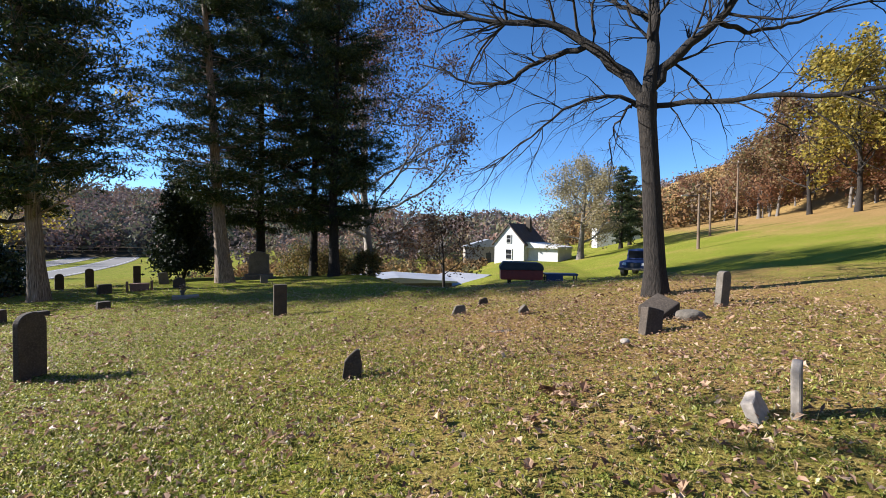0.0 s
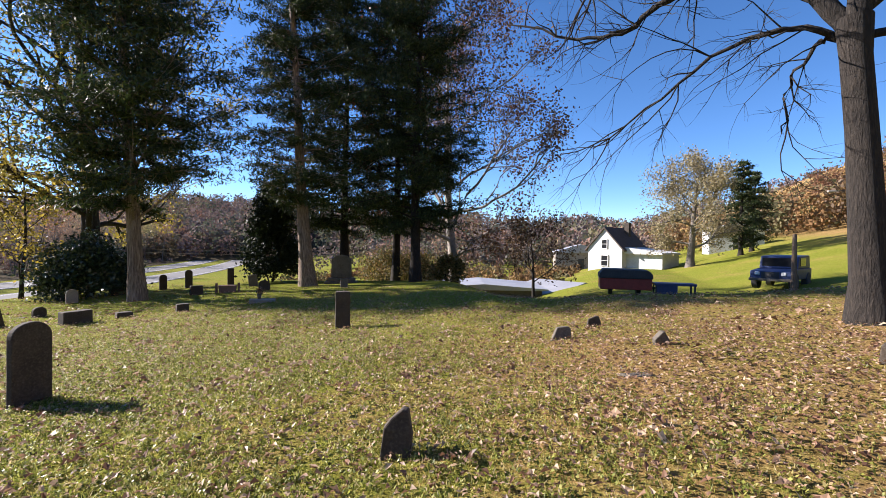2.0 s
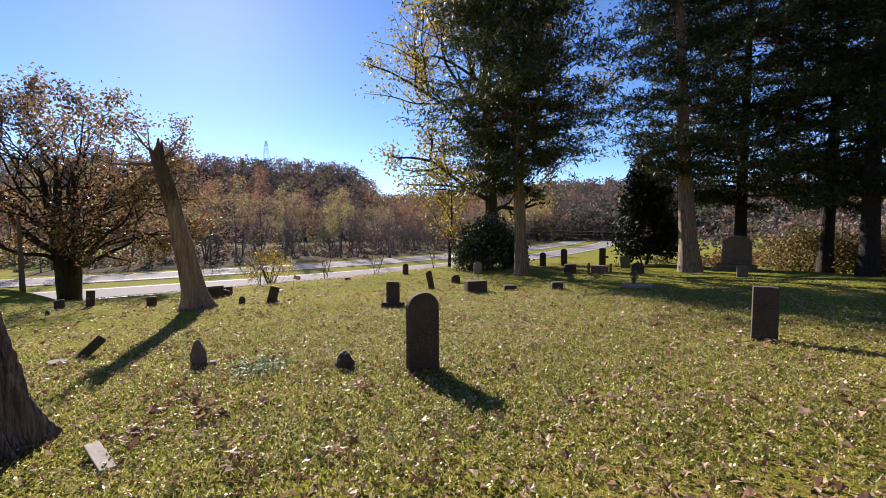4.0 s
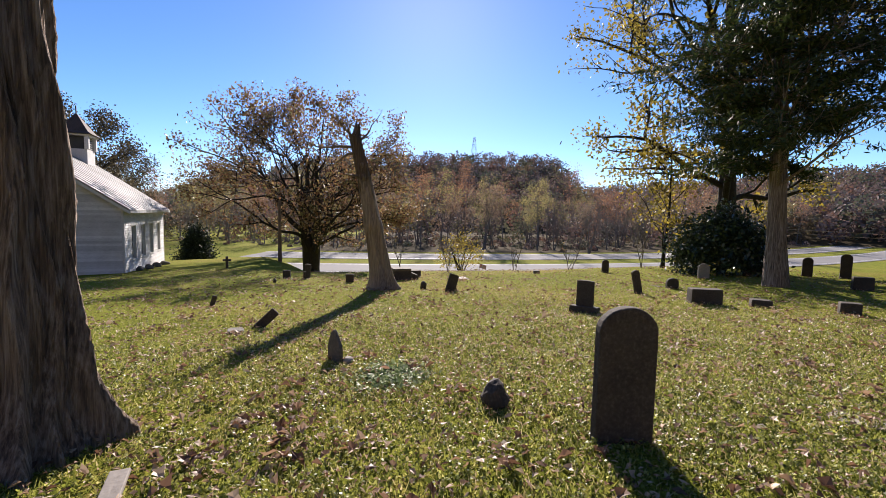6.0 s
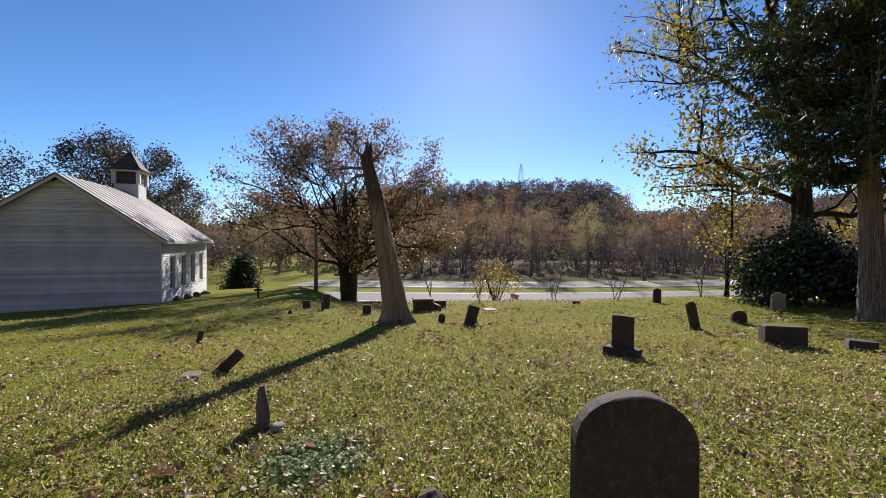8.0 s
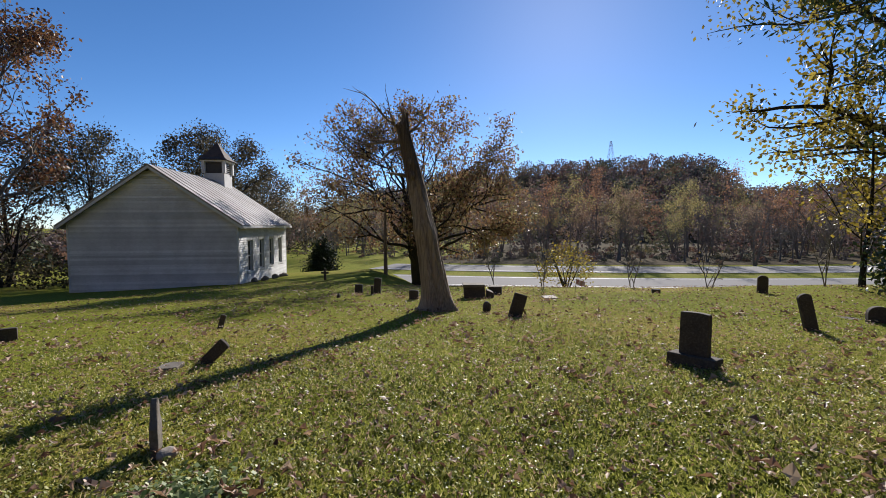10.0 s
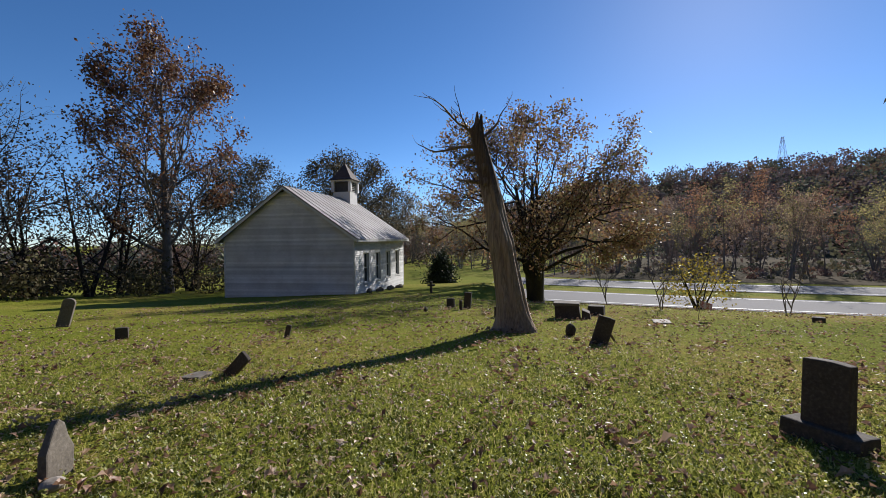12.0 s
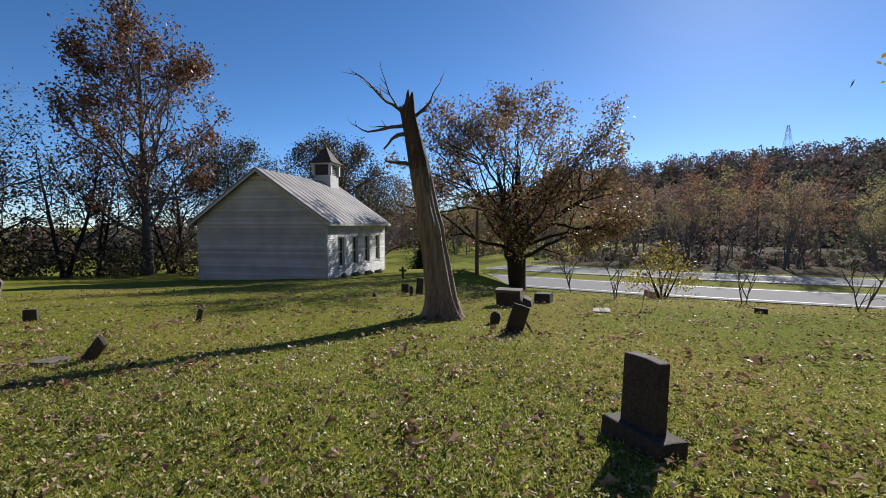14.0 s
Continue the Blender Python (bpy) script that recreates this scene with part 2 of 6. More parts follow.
ASPHALT = surface("road_surface", [(0.3, (0.11, 0.105, 0.1)), (0.7, (0.19, 0.18, 0.175))], [(0.3, (0.12, 0.115, 0.11)), (0.7, (0.2, 0.19, 0.185))], 6, 0.08, 0.95, 0.2, 0.005, None, 0.5)
PAINT_LINE = surface("road_paint", [(0.3, (0.6, 0.6, 0.58)), (0.7, (0.75, 0.75, 0.72))], [(0.3, (0.55, 0.55, 0.5)), (0.7, (0.8, 0.8, 0.78))], 8, 0.5, 0.6, 0)
CONIFER = leafy("conifer_needles", [(0.0, (0.014, 0.026, 0.008)), (0.5, (0.034, 0.054, 0.015)), (0.85, (0.06, 0.082, 0.023)), (1.0, (0.1, 0.09, 0.03))], 0.55, 0.22)
YEW_GREEN = leafy("yew_needles", [(0.0, (0.006, 0.012, 0.005)), (0.6, (0.014, 0.024, 0.01)), (1.0, (0.03, 0.045, 0.018))], 0.6, 0.12)
HOLLY_GREEN = leafy("holly_leaves", [(0.0, (0.01, 0.022, 0.01)), (0.6, (0.025, 0.05, 0.022)), (1.0, (0.07, 0.1, 0.045))], 0.3, 0.12, 0.6)
YELLOW_LEAF = leafy("yellow_leaves", [(0.0, (0.1, 0.07, 0.015)), (0.4, (0.26, 0.2, 0.03)), (0.75, (0.42, 0.31, 0.05)), (1.0, (0.2, 0.2, 0.05))], 0.5, 0.45)
OLIVE_LEAF = leafy("olive_leaves", [(0.0, (0.05, 0.055, 0.018)), (0.4, (0.13, 0.115, 0.035)), (0.75, (0.26, 0.19, 0.06)), (1.0, (0.14, 0.07, 0.03))], 0.5, 0.4)
RUST_LEAF = leafy("rust_leaves", [(0.0, (0.05, 0.025, 0.017)), (0.35, (0.14, 0.06, 0.033)), (0.7, (0.23, 0.11, 0.05)), (1.0, (0.2, 0.14, 0.06))], 0.5, 0.35)
BROWN_LEAF = leafy("brown_leaves", [(0.0, (0.04, 0.025, 0.018)), (0.5, (0.11, 0.065, 0.04)), (1.0, (0.22, 0.14, 0.075))], 0.6, 0.35)
WILLOW_LEAF = leafy("willow_leaves", [(0.0, (0.16, 0.13, 0.07)), (0.5, (0.3, 0.25, 0.13)), (1.0, (0.4, 0.34, 0.2))], 0.6, 0.35)
GREY_LEAF = leafy("grey_olive_leaves", [(0.0, (0.03, 0.028, 0.018)), (0.5, (0.075, 0.062, 0.036)), (1.0, (0.14, 0.11, 0.055))], 0.6, 0.25)
OAK_LEAF = leafy("oak_leaves", [(0.0, (0.08, 0.045, 0.028)), (0.3, (0.19, 0.1, 0.055)), (0.55, (0.26, 0.155, 0.075)), (0.8, (0.26, 0.2, 0.085)), (1.0, (0.14, 0.135, 0.06))], 0.5, 0.45)
GRASS_BLADE = leafy("grass_blades", [(0.0, (0.13, 0.145, 0.025)), (0.4, (0.28, 0.3, 0.06)), (0.7, (0.42, 0.4, 0.1)), (0.85, (0.55, 0.46, 0.22)), (1.0, (0.6, 0.48, 0.28))], 0.45, 0.5, 0.35)
FALLEN = leafy("fallen_leaves", [(0.0, (0.08, 0.04, 0.025)), (0.35, (0.26, 0.14, 0.08)), (0.65, (0.46, 0.3, 0.19)), (0.88, (0.56, 0.42, 0.29)), (1.0, (0.2, 0.1, 0.06))], 0.5, 0.3, 0.4)


def glass_material():
    m, n, l, b = shader("dark_glass")
    b.inputs["Base Color"].default_value = (0.02, 0.022, 0.025, 1)
    b.inputs["Roughness"].default_value = 0.12
    return m


def woods_material(name, stops):
    """Far crowns, one tint a tree, mottled."""
    m, n, l, b = shader(name)
    at = n.new("ShaderNodeAttribute")
    at.attribute_name = "tint"
    g = n.new("ShaderNodeNewGeometry").outputs["Random Per Island"]
    col = ramp(n, l, at.outputs["Fac"], stops)
    col = mixed(n, l, 0.6, col, ramp(n, l, g, [(0.0, (0.45, 0.45, 0.45)), (1.0, (1, 1, 1))]), "MULTIPLY")
    l.new(col, b.inputs["Base Color"])
    b.inputs["Roughness"].default_value = 0.8
    b.inputs["Specular IOR Level"].default_value = 0.1
    t = n.new("ShaderNodeBsdfTranslucent")
    l.new(col, t.inputs[0])
    mx = n.new("ShaderNodeMixShader")
    mx.inputs[0].default_value = 0.2
    l.new(b.outputs[0], mx.inputs[1])
    l.new(t.outputs[0], mx.inputs[2])
    l.new(mx.outputs[0], n["Material Output"].inputs[0])
    return m


def snag_material():
    """Bare tan wood with scraps of dark bark left on the upper length."""
    m = surface("snag_wood", [(0.34, (0.06, 0.04, 0.028)), (0.5, (0.28, 0.2, 0.145)), (0.7, (0.56, 0.43, 0.32))], [(0.3, (0.17, 0.115, 0.08)), (0.7, (0.44, 0.34, 0.25))], 9, 0.9, 0.9, 1.0, 0.06, (3.5, 3.5, 0.14))
    n, l = m.node_tree.nodes, m.node_tree.links
    b = n["Principled BSDF"]
    c = n.new("ShaderNodeTexCoord").outputs["Object"]
    wood = b.inputs["Base Color"].links[0].from_socket
    sep = n.new("ShaderNodeSeparateXYZ")
    l.new(c, sep.inputs[0])
    rag = noise_node(n, l, c, 5, 5, 0.7, (1, 1, 0.35))
    add = n.new("ShaderNodeMath")
    add.operation = "MULTIPLY_ADD"
    add.inputs[1].default_value = 3.5
    l.new(rag, add.inputs[0])
    l.new(sep.outputs[2], add.inputs[2])
    mr = n.new("ShaderNodeMapRange")
    mr.inputs[1].default_value, mr.inputs[2].default_value = 4.3, 5.0
    l.new(add.outputs[0], mr.inputs[0])
    l.new(mixed(n, l, mr.outputs[0], wood, mixed(n, l, 1.0, wood, (0.36, 0.33, 0.31), "MULTIPLY")), b.inputs["Base Color"])
    return m


SNAG_WOOD = snag_material()
GLASS_DARK = glass_material()
# far leaf colours, lightened so that distance haze is painted in
HAZY_BROWN = leafy("hazy_brown", [(0.0, (0.14, 0.095, 0.07)), (0.5, (0.24, 0.17, 0.12)), (1.0, (0.34, 0.26, 0.18))], 0.7, 0.6, 0.1)
HAZY_OLIVE = leafy("hazy_olive", [(0.0, (0.13, 0.12, 0.05)), (0.5, (0.25, 0.22, 0.09)), (1.0, (0.36, 0.3, 0.13))], 0.7, 0.6, 0.1)
HAZY_RUST = leafy("hazy_rust", [(0.0, (0.16, 0.08, 0.05)), (0.5, (0.28, 0.14, 0.08)), (1.0, (0.36, 0.22, 0.12))], 0.7, 0.6, 0.1)
IVY = leafy("ivy_leaves", [(0.0, (0.1, 0.15, 0.045)), (0.6, (0.22, 0.29, 0.1)), (1.0, (0.42, 0.46, 0.24))], 0.5, 0.35, 0.25)
CLOVER = leafy("clover_leaves", [(0.0, (0.06, 0.075, 0.014)), (0.4, (0.2, 0.23, 0.035)), (0.72, (0.38, 0.39, 0.08)), (0.88, (0.55, 0.52, 0.17)), (1.0, (0.48, 0.34, 0.2))], 0.42, 0.5, 0.4)
# hill woods: tints raised and reddened, with air haze put into the colour
WOODS = woods_material("autumn_woods", [(0.0, (0.18, 0.14, 0.13)), (0.25, (0.25, 0.185, 0.165)), (0.45, (0.31, 0.18, 0.135)), (0.62, (0.27, 0.23, 0.13)), (0.8, (0.13, 0.155, 0.105)), (1.0, (0.2, 0.16, 0.16))])
WOODS_WARM = woods_material("warm_woods", [(0.0, (0.2, 0.12, 0.07)), (0.35, (0.3, 0.17, 0.075)), (0.6, (0.34, 0.23, 0.09)), (0.8, (0.18, 0.13, 0.09)), (1.0, (0.2, 0.2, 0.08))])
THICKET = woods_material("thicket_leaves", [(0.0, (0.06, 0.06, 0.034)), (0.4, (0.1, 0.085, 0.05)), (0.8, (0.16, 0.145, 0.07)), (1.0, (0.19, 0.12, 0.07))])
FOREST_FLOOR = surface("forest_floor", [(0.3, (0.035, 0.027, 0.016)), (0.7, (0.1, 0.075, 0.045))], [(0.3, (0.04, 0.035, 0.018)), (0.7, (0.09, 0.07, 0.04))], 0.5, 0.05, 1.0, 0)
FOREST_FLOOR.node_tree.nodes["Principled BSDF"].inputs["Specular IOR Level"].default_value = 0.03
BLUE_PAINT = surface("blue_paint", [(0.3, (0.02, 0.035, 0.1)), (0.7, (0.05, 0.08, 0.2))], [(0.3, (0.02, 0.03, 0.08)), (0.7, (0.05, 0.07, 0.17))], 8, 1.5, 0.45, 0.1)
RED_PAINT = surface("red_paint", [(0.3, (0.2, 0.02, 0.015)), (0.7, (0.4, 0.05, 0.03))], [(0.3, (0.18, 0.03, 0.02)), (0.7, (0.35, 0.05, 0.03))], 8, 1.5, 0.5, 0.1)
RUSTY_STONE = surface("rusty_stone", [(0.3, (0.12, 0.06, 0.04)), (0.7, (0.3, 0.17, 0.12))], [(0.3, (0.14, 0.08, 0.06)), (0.7, (0.26, 0.17, 0.13))], 30, 3, 0.9, 0.4, 0.006)
FADED_RED = surface("faded_cloth", [(0.45, (0.45, 0.08, 0.07)), (0.5, (0.7, 0.62, 0.58))], [(0.3, (0.4, 0.12, 0.12)), (0.7, (0.6, 0.5, 0.48))], 12, 6, 0.9, 0.0)
STEEL = surface("galvanised_steel", [(0.3, (0.4, 0.41, 0.43)), (0.7, (0.55, 0.56, 0.58))], [(0.3, (0.3, 0.3, 0.3)), (0.7, (0.4, 0.4, 0.4))], 5, 0.5, 0.5, 0.0)
STEEL_WHITE = surface("white_metal_roof", [(0.3, (0.26, 0.26, 0.28)), (0.7, (0.38, 0.38, 0.4))], [(0.3, (0.22, 0.22, 0.24)), (0.7, (0.42, 0.42, 0.43))], 5, 0.4, 0.5, 0.1)


# ---- ground ----
C0, C1, C2, C3, C4, C5 = -0.16861, 0.09447, 0.02512, 0.00131, -0.00064, -0.00085


def smooth(a, b, v):
    u = np.clip((v - a) / (b - a), 0.0, 1.0)
    return u * u * (3 - 2 * u)


def road_edge(y):
    """x of the near edge of the near carriageway."""
    return -56 - 0.22 * y - 0.0025 * y * y


def ground_z(x, y):
    """Height of the ground: the churchyard knoll, its falls to road and valley, the hillside in the east."""
    x, y = np.asarray(x, float), np.asarray(y, float)
    u, v = np.clip(x, -38, 12), np.clip(y, -24, 26)
    knoll = C0 + C1 * u + C2 * v + C3 * u * u + C4 * u * v + C5 * v * v
    # the valley in the north and the rising field in the north-east
    slope = 0.2 * np.maximum(x - 8, 0) * (1 - 0.25 * smooth(8, 16, -np.minimum(x, 8) + 16)) + 0.28 * np.clip(x - 50, 0, 130)
    valley = -1.35 - 1.9 * smooth(2, -9, x) - 0.012 * np.maximum(y - 30, 0) * smooth(30, 5, x) + slope
    z = knoll + (valley - knoll) * smooth(13, 27, y - 11 * smooth(-1, -9, x))
    east = knoll + 0.2 * np.maximum(x - 9, 0) + 0.28 * np.clip(x - 50, 0, 130)
    z = z + (east - z) * smooth(9, 14, x) * smooth(22, 8, y)
    # the fall to the road in the west
    crest = -19.5 - 15 * smooth(-4, -12, y) - 3 * smooth(6, 16, y)
    fall = smooth(0, 1, (crest - x) / np.maximum(crest - road_edge(y) - 6, 6))
    z = z + (-6.5 - z) * fall
    south = smooth(-24, -70, y)
    return z + (-5.5 - z) * south * smooth(10, -20, x)


def zg(x, y):
    return float(ground_z(x, y))


def sheet(name, xs, ys, lift, material, label, category):
    gx, gy = np.meshgrid(xs, ys, indexing="ij")
    v = np.stack([gx, gy, lift(gx, gy)], -1).reshape(-1, 3)
    n, k = len(xs), len(ys)
    i, j = np.meshgrid(np.arange(n - 1), np.arange(k - 1), indexing="ij")
    a = (i * k + j).ravel()
    ob = array_part(name, v, np.stack([a, a + k, a + k + 1, a + 1], -1), material, None, "", True)
    return tagged(ob, label, category, "", "structure")


def far_z(x, y):
    """Ground with small unevenness near by and the flat beyond."""
    z = ground_z(x, y)
    near = np.exp(-((x + 5) ** 2 + (y - 5) ** 2) / 900)
    bumps = 0.035 * np.sin(1.3 * x + 0.7 * y) * np.sin(0.9 * y - 0.5 * x) + 0.015 * np.sin(3.7 * x + 1.0) * np.sin(3.1 * y)
    return z + bumps * near - 0.02


spread = np.concatenate([-np.geomspace(2500, 62, 26), np.arange(-58, -25, 2.0), np.arange(-25, 12, 0.5), np.arange(12, 60, 2.0), np.geomspace(62, 2500, 26)])
depth_rows = np.concatenate([-np.geomspace(2500, 42, 26), np.arange(-40, -16, 2.0), np.arange(-16, 32, 0.5), np.arange(32, 120, 2.5), np.geomspace(124, 2500, 24)])
sheet("ground", spread, depth_rows, far_z, LAWN, "mown green churchyard lawn strewn with dry leaves", "lawn")


def ribbon(name, edge0, edge1, lift, material, label, category, y0=-160, y1=260, step=3.0):
    ys = np.arange(y0, y1, step)
    v = np.concatenate([np.stack([road_edge(ys) - e, ys, np.full(len(ys), -6.5 + lift)], -1) for e in (edge0, edge1)])
    k = len(ys)
    a = np.arange(k - 1)
    ob = array_part(name, v, np.stack([a, a + 1, a + k + 1, a + k], -1), material)
    return tagged(ob, label, category, "", "structure")


ribbon("ground", 31, 150, 0.03, FOREST_FLOOR, "brown leaf-covered ground under the riverside trees", "woodland floor")
ribbon("road", 0, 10.5, 0.05, ASPHALT, "pale asphalt carriageway nearer the churchyard", "road")
ribbon("road", 17, 27.5, 0.05, ASPHALT, "pale asphalt carriageway beyond the grass median", "road")
for inset in (1.2, 9.4, 18.2, 26.4):
    ribbon("trim", inset, inset + 0.18, 0.054, PAINT_LINE, "painted white edge line on the road", "road line")


# ---- trees ----
def wander(rng, start, way, length, n, wiggle, up=0.0):
    pts, p, d = [np.array(start, float)], np.array(start, float), np.array(way, float)
    for _ in range(n):
        d = d + rng.normal(0, wiggle, 3) + (0, 0, up)
        d /= np.linalg.norm(d)
        p = p + d * length / n
        pts.append(p)
    return np.array(pts), d


def side_way(rng, way, spread):
    """A way that leaves another one at an angle of about spread radians."""
    r = rng.normal(0, 1, 3)
    r -= way * (r @ way)
    r /= np.linalg.norm(r)
    return way * math.cos(spread) + r * math.sin(spread)


def branch(rng, soup, tips, start, way, length, r, level, s):
    if "env" in s:
        c, e = s["env"]
        reach = lambda k: np.linalg.norm((start + way * k - c) / e)
        while length > 0.25 and reach(length) > 1.0:
            length *= 0.8
        if length <= 0.25 and level > 0:
            level = 0
    n = max(3, int(length / s.get("seg", 0.5)))
    pts, d = wander(rng, start, way, length, min(n, 9), s["wiggle"], s["up"])
    soup.add(*tube(pts, np.linspace(r, r * 0.4, len(pts)), 7 if r > 0.08 else 4 if r > 0.02 else 3))
    if level <= 0:
        tips.extend(pts[1:])
        return
    for k in range(rng.integers(*s["kids"])):
        f = rng.uniform(0.25, 1.0)
        i = min(int(f * (len(pts) - 1)), len(pts) - 2)
        w = pts[i + 1] - pts[i]
        w /= np.linalg.norm(w)
        branch(rng, soup, tips, pts[i], side_way(rng, w, rng.uniform(*s["angle"])), length * rng.uniform(0.4, 0.7) * (1.1 - 0.4 * f), r * 0.5, level - 1, s)
    branch(rng, soup, tips, pts[-1], d, length * 0.5, r * 0.4, level - 1, s)


def leaf_cards(rng, centres, per, scatter, size, slim=0.6, droop=0.0, flat=1.0):
    """Small diamond leaves round centres."""
    c = np.repeat(np.asarray(centres), per, 0)
    c = c + rng.normal(0, scatter, c.shape) * (1, 1, flat)
    n = len(c)
    a = rng.normal(0, 1, (n, 3))
    a[:, 2] -= droop
    a /= np.linalg.norm(a, axis=1, keepdims=True)
    b = np.cross(a, rng.normal(0, 1, (n, 3)))
    b /= np.linalg.norm(b, axis=1, keepdims=True)
    s = size * rng.uniform(0.6, 1.4, (n, 1))
    v = np.stack([c - a * s, c + b * s * slim, c + a * s, c - b * s * slim], 1).reshape(-1, 3)
    return v, np.arange(4 * n).reshape(-1, 4)


def broadleaf(name, x, y, height, r, seed, bark, leaves, label, first=0.3, limbs=9, reach=0.42, levels=2, per=4, leaf=0.09, scatter=0.35, lean=(0, 0), stems=1, rise=(0.5, 1.0), z=None, group="", up=0.03, keep=1.0, kids=(3, 6), spread_to=0.42, shell=0.0):
    """A tree: a tapered trunk, limbs in levels, and small leaves round the twigs."""
    rng = np.random.default_rng(seed)
    soup, tips = Soup(), []
    style = dict(wiggle=0.16, up=up, kids=kids, angle=(0.45, 1.0), seg=0.5)
    wide = height * spread_to
    style["env"] = (np.array([0, 0, height * (0.5 + first * 0.45)]), np.array([wide, wide, height * (0.52 - first * 0.4)]))
    for stem in range(stems):
        a = rng.uniform(0, 6.28)
        tilt = np.array([lean[0] + (0.24 * math.cos(a) if stems > 1 else 0), lean[1] + (0.24 * math.sin(a) if stems > 1 else 0), 1.0])
        top = height * rng.uniform(0.7, 0.85) if stems > 1 else height * 0.95
        pts, _ = wander(rng, (0.3 * r * math.cos(a) * (stems > 1), 0.3 * r * math.sin(a) * (stems > 1), -0.25), tilt / np.linalg.norm(tilt), top * 0.9, 11, 0.035, 0.01)
        f = np.linspace(0, 1, len(pts))
        rr = r * (1 - 0.85 * f) + 0.35 * r * np.exp(-f * 22)
        soup.add(*tube(pts, rr, 10, 0.6, 0.05, 5))
        for k in range(limbs):
            g = first + (1 - first) * (k + rng.uniform(0, 0.8)) / limbs
            i = min(int(g * (len(pts) - 1)), len(pts) - 2)
            p = pts[i] + (pts[i + 1] - pts[i]) * (g * (len(pts) - 1) - i)
            az = 2.4 * k + rng.uniform(-0.5, 0.5)
            e = rng.uniform(*rise)
            w = np.array([math.cos(az) * math.cos(e), math.sin(az) * math.cos(e), math.sin(e)])
            branch(rng, soup, tips, p, w, height * reach * (1.15 - 0.75 * max(g - 0.35, 0)) * rng.uniform(0.75, 1.1), max(r * (0.4 - 0.3 * g), 0.02), levels - 1, style)
        tips.extend(pts[-2:])
    root = thing(name, pose(x, y, zg(x, y) if z is None else z), label, "tree", group)
    v, f = soup.arrays()
    array_part("trunk", v, f, bark, root, "", True)
    if leaves and per:
        t = np.array(tips)
        if shell:
            c, e = style["env"]
            t = t[np.linalg.norm((t - c) / e, axis=1) > shell * rng.uniform(0.6, 1.1, len(t))]
        if keep < 1:
            t = t[rng.random(len(t)) < keep]
        array_part("crown", *leaf_cards(rng, t, per, scatter, leaf), leaves, root)
    return root


def conifer(name, x, y, height, r, seed, bark, leaves, label, first=0.25, rows=34, reach=3.2, leaf=0.16, per=7, lean=(0, 0), droop=-0.1, ring=5, group="", bare=0):
    """A tall evergreen: a straight trunk, tiers of boughs, sprays of needles along them; bare: long naked limbs below the crown."""
    rng = np.random.default_rng(seed)
    soup, tips = Soup(), []
    tilt = np.array([*lean, 1.0])
    pts, _ = wander(rng, (0, 0, -0.25), tilt / np.linalg.norm(tilt), height, 12, 0.012)
    f = np.linspace(0, 1, len(pts))
    soup.add(*tube(pts, r * (1 - 0.9 * f) + 0.4 * r * np.exp(-f * 26), 14, 1.0, 0.07, 6))
    for k in range(rows):
        g = first + (0.99 - first) * (k + rng.uniform(0, 1)) / rows
        i = min(int(g * 12), 11)
        p = pts[i] + (pts[i + 1] - pts[i]) * (g * 12 - i)
        span = reach * (1 - ((g - first) / (1 - first)) ** 1.6) ** 0.8 * (0.45 + 0.55 * min(1, (g - first) * 7)) + 0.3
        for q in range(ring):
            if rng.random() < 0.18:
                continue
            az = rng.uniform(0, 6.28)
            L = span * rng.uniform(0.5, 1.15)
            w = np.array([math.cos(az), math.sin(az), rng.uniform(-0.15, 0.45)])
            b, _ = wander(rng, p, w / np.linalg.norm(w), L, 6, 0.1, droop * 0.3)
            soup.add(*tube(b, np.linspace(0.05 * (1.1 - g) + 0.012, 0.006, 7), 4))
            for h in range(2, 7):
                tips.append(b[h])
                for _ in range(2):
                    side = b[h] + rng.normal(0, 0.15 * L * h / 6 + 0.05, 3) * (1, 1, 0.4)
                    soup.add(*tube([b[h - 1], (b[h - 1] + side) / 2 + (0, 0, 0.04), side], [0.012, 0.009, 0.004], 3))
                    tips.append(side)
    for k in range(bare):
        g = rng.uniform(first * 0.95, first + 0.2)
        i = min(int(g * 12), 11)
        az = 2.4 * k + rng.uniform(-0.4, 0.4)
        w = np.array([math.cos(az), math.sin(az), rng.uniform(0.5, 1.0)])
        branch(rng, soup, [], pts[i], w / np.linalg.norm(w), rng.uniform(2.0, 3.2), 0.055, 2, dict(wiggle=0.07, up=0.02, kids=(2, 4), angle=(0.4, 0.9), seg=0.4))
    root = thing(name, pose(x, y, zg(x, y)), label, "tree", group)
    v, fc = soup.arrays()
    array_part("trunk", v, fc, bark, root, "", True)
    array_part("crown", *leaf_cards(rng, np.array(tips), per, 0.19, leaf, 0.24, 0.3, 0.5), leaves, root)
    return root


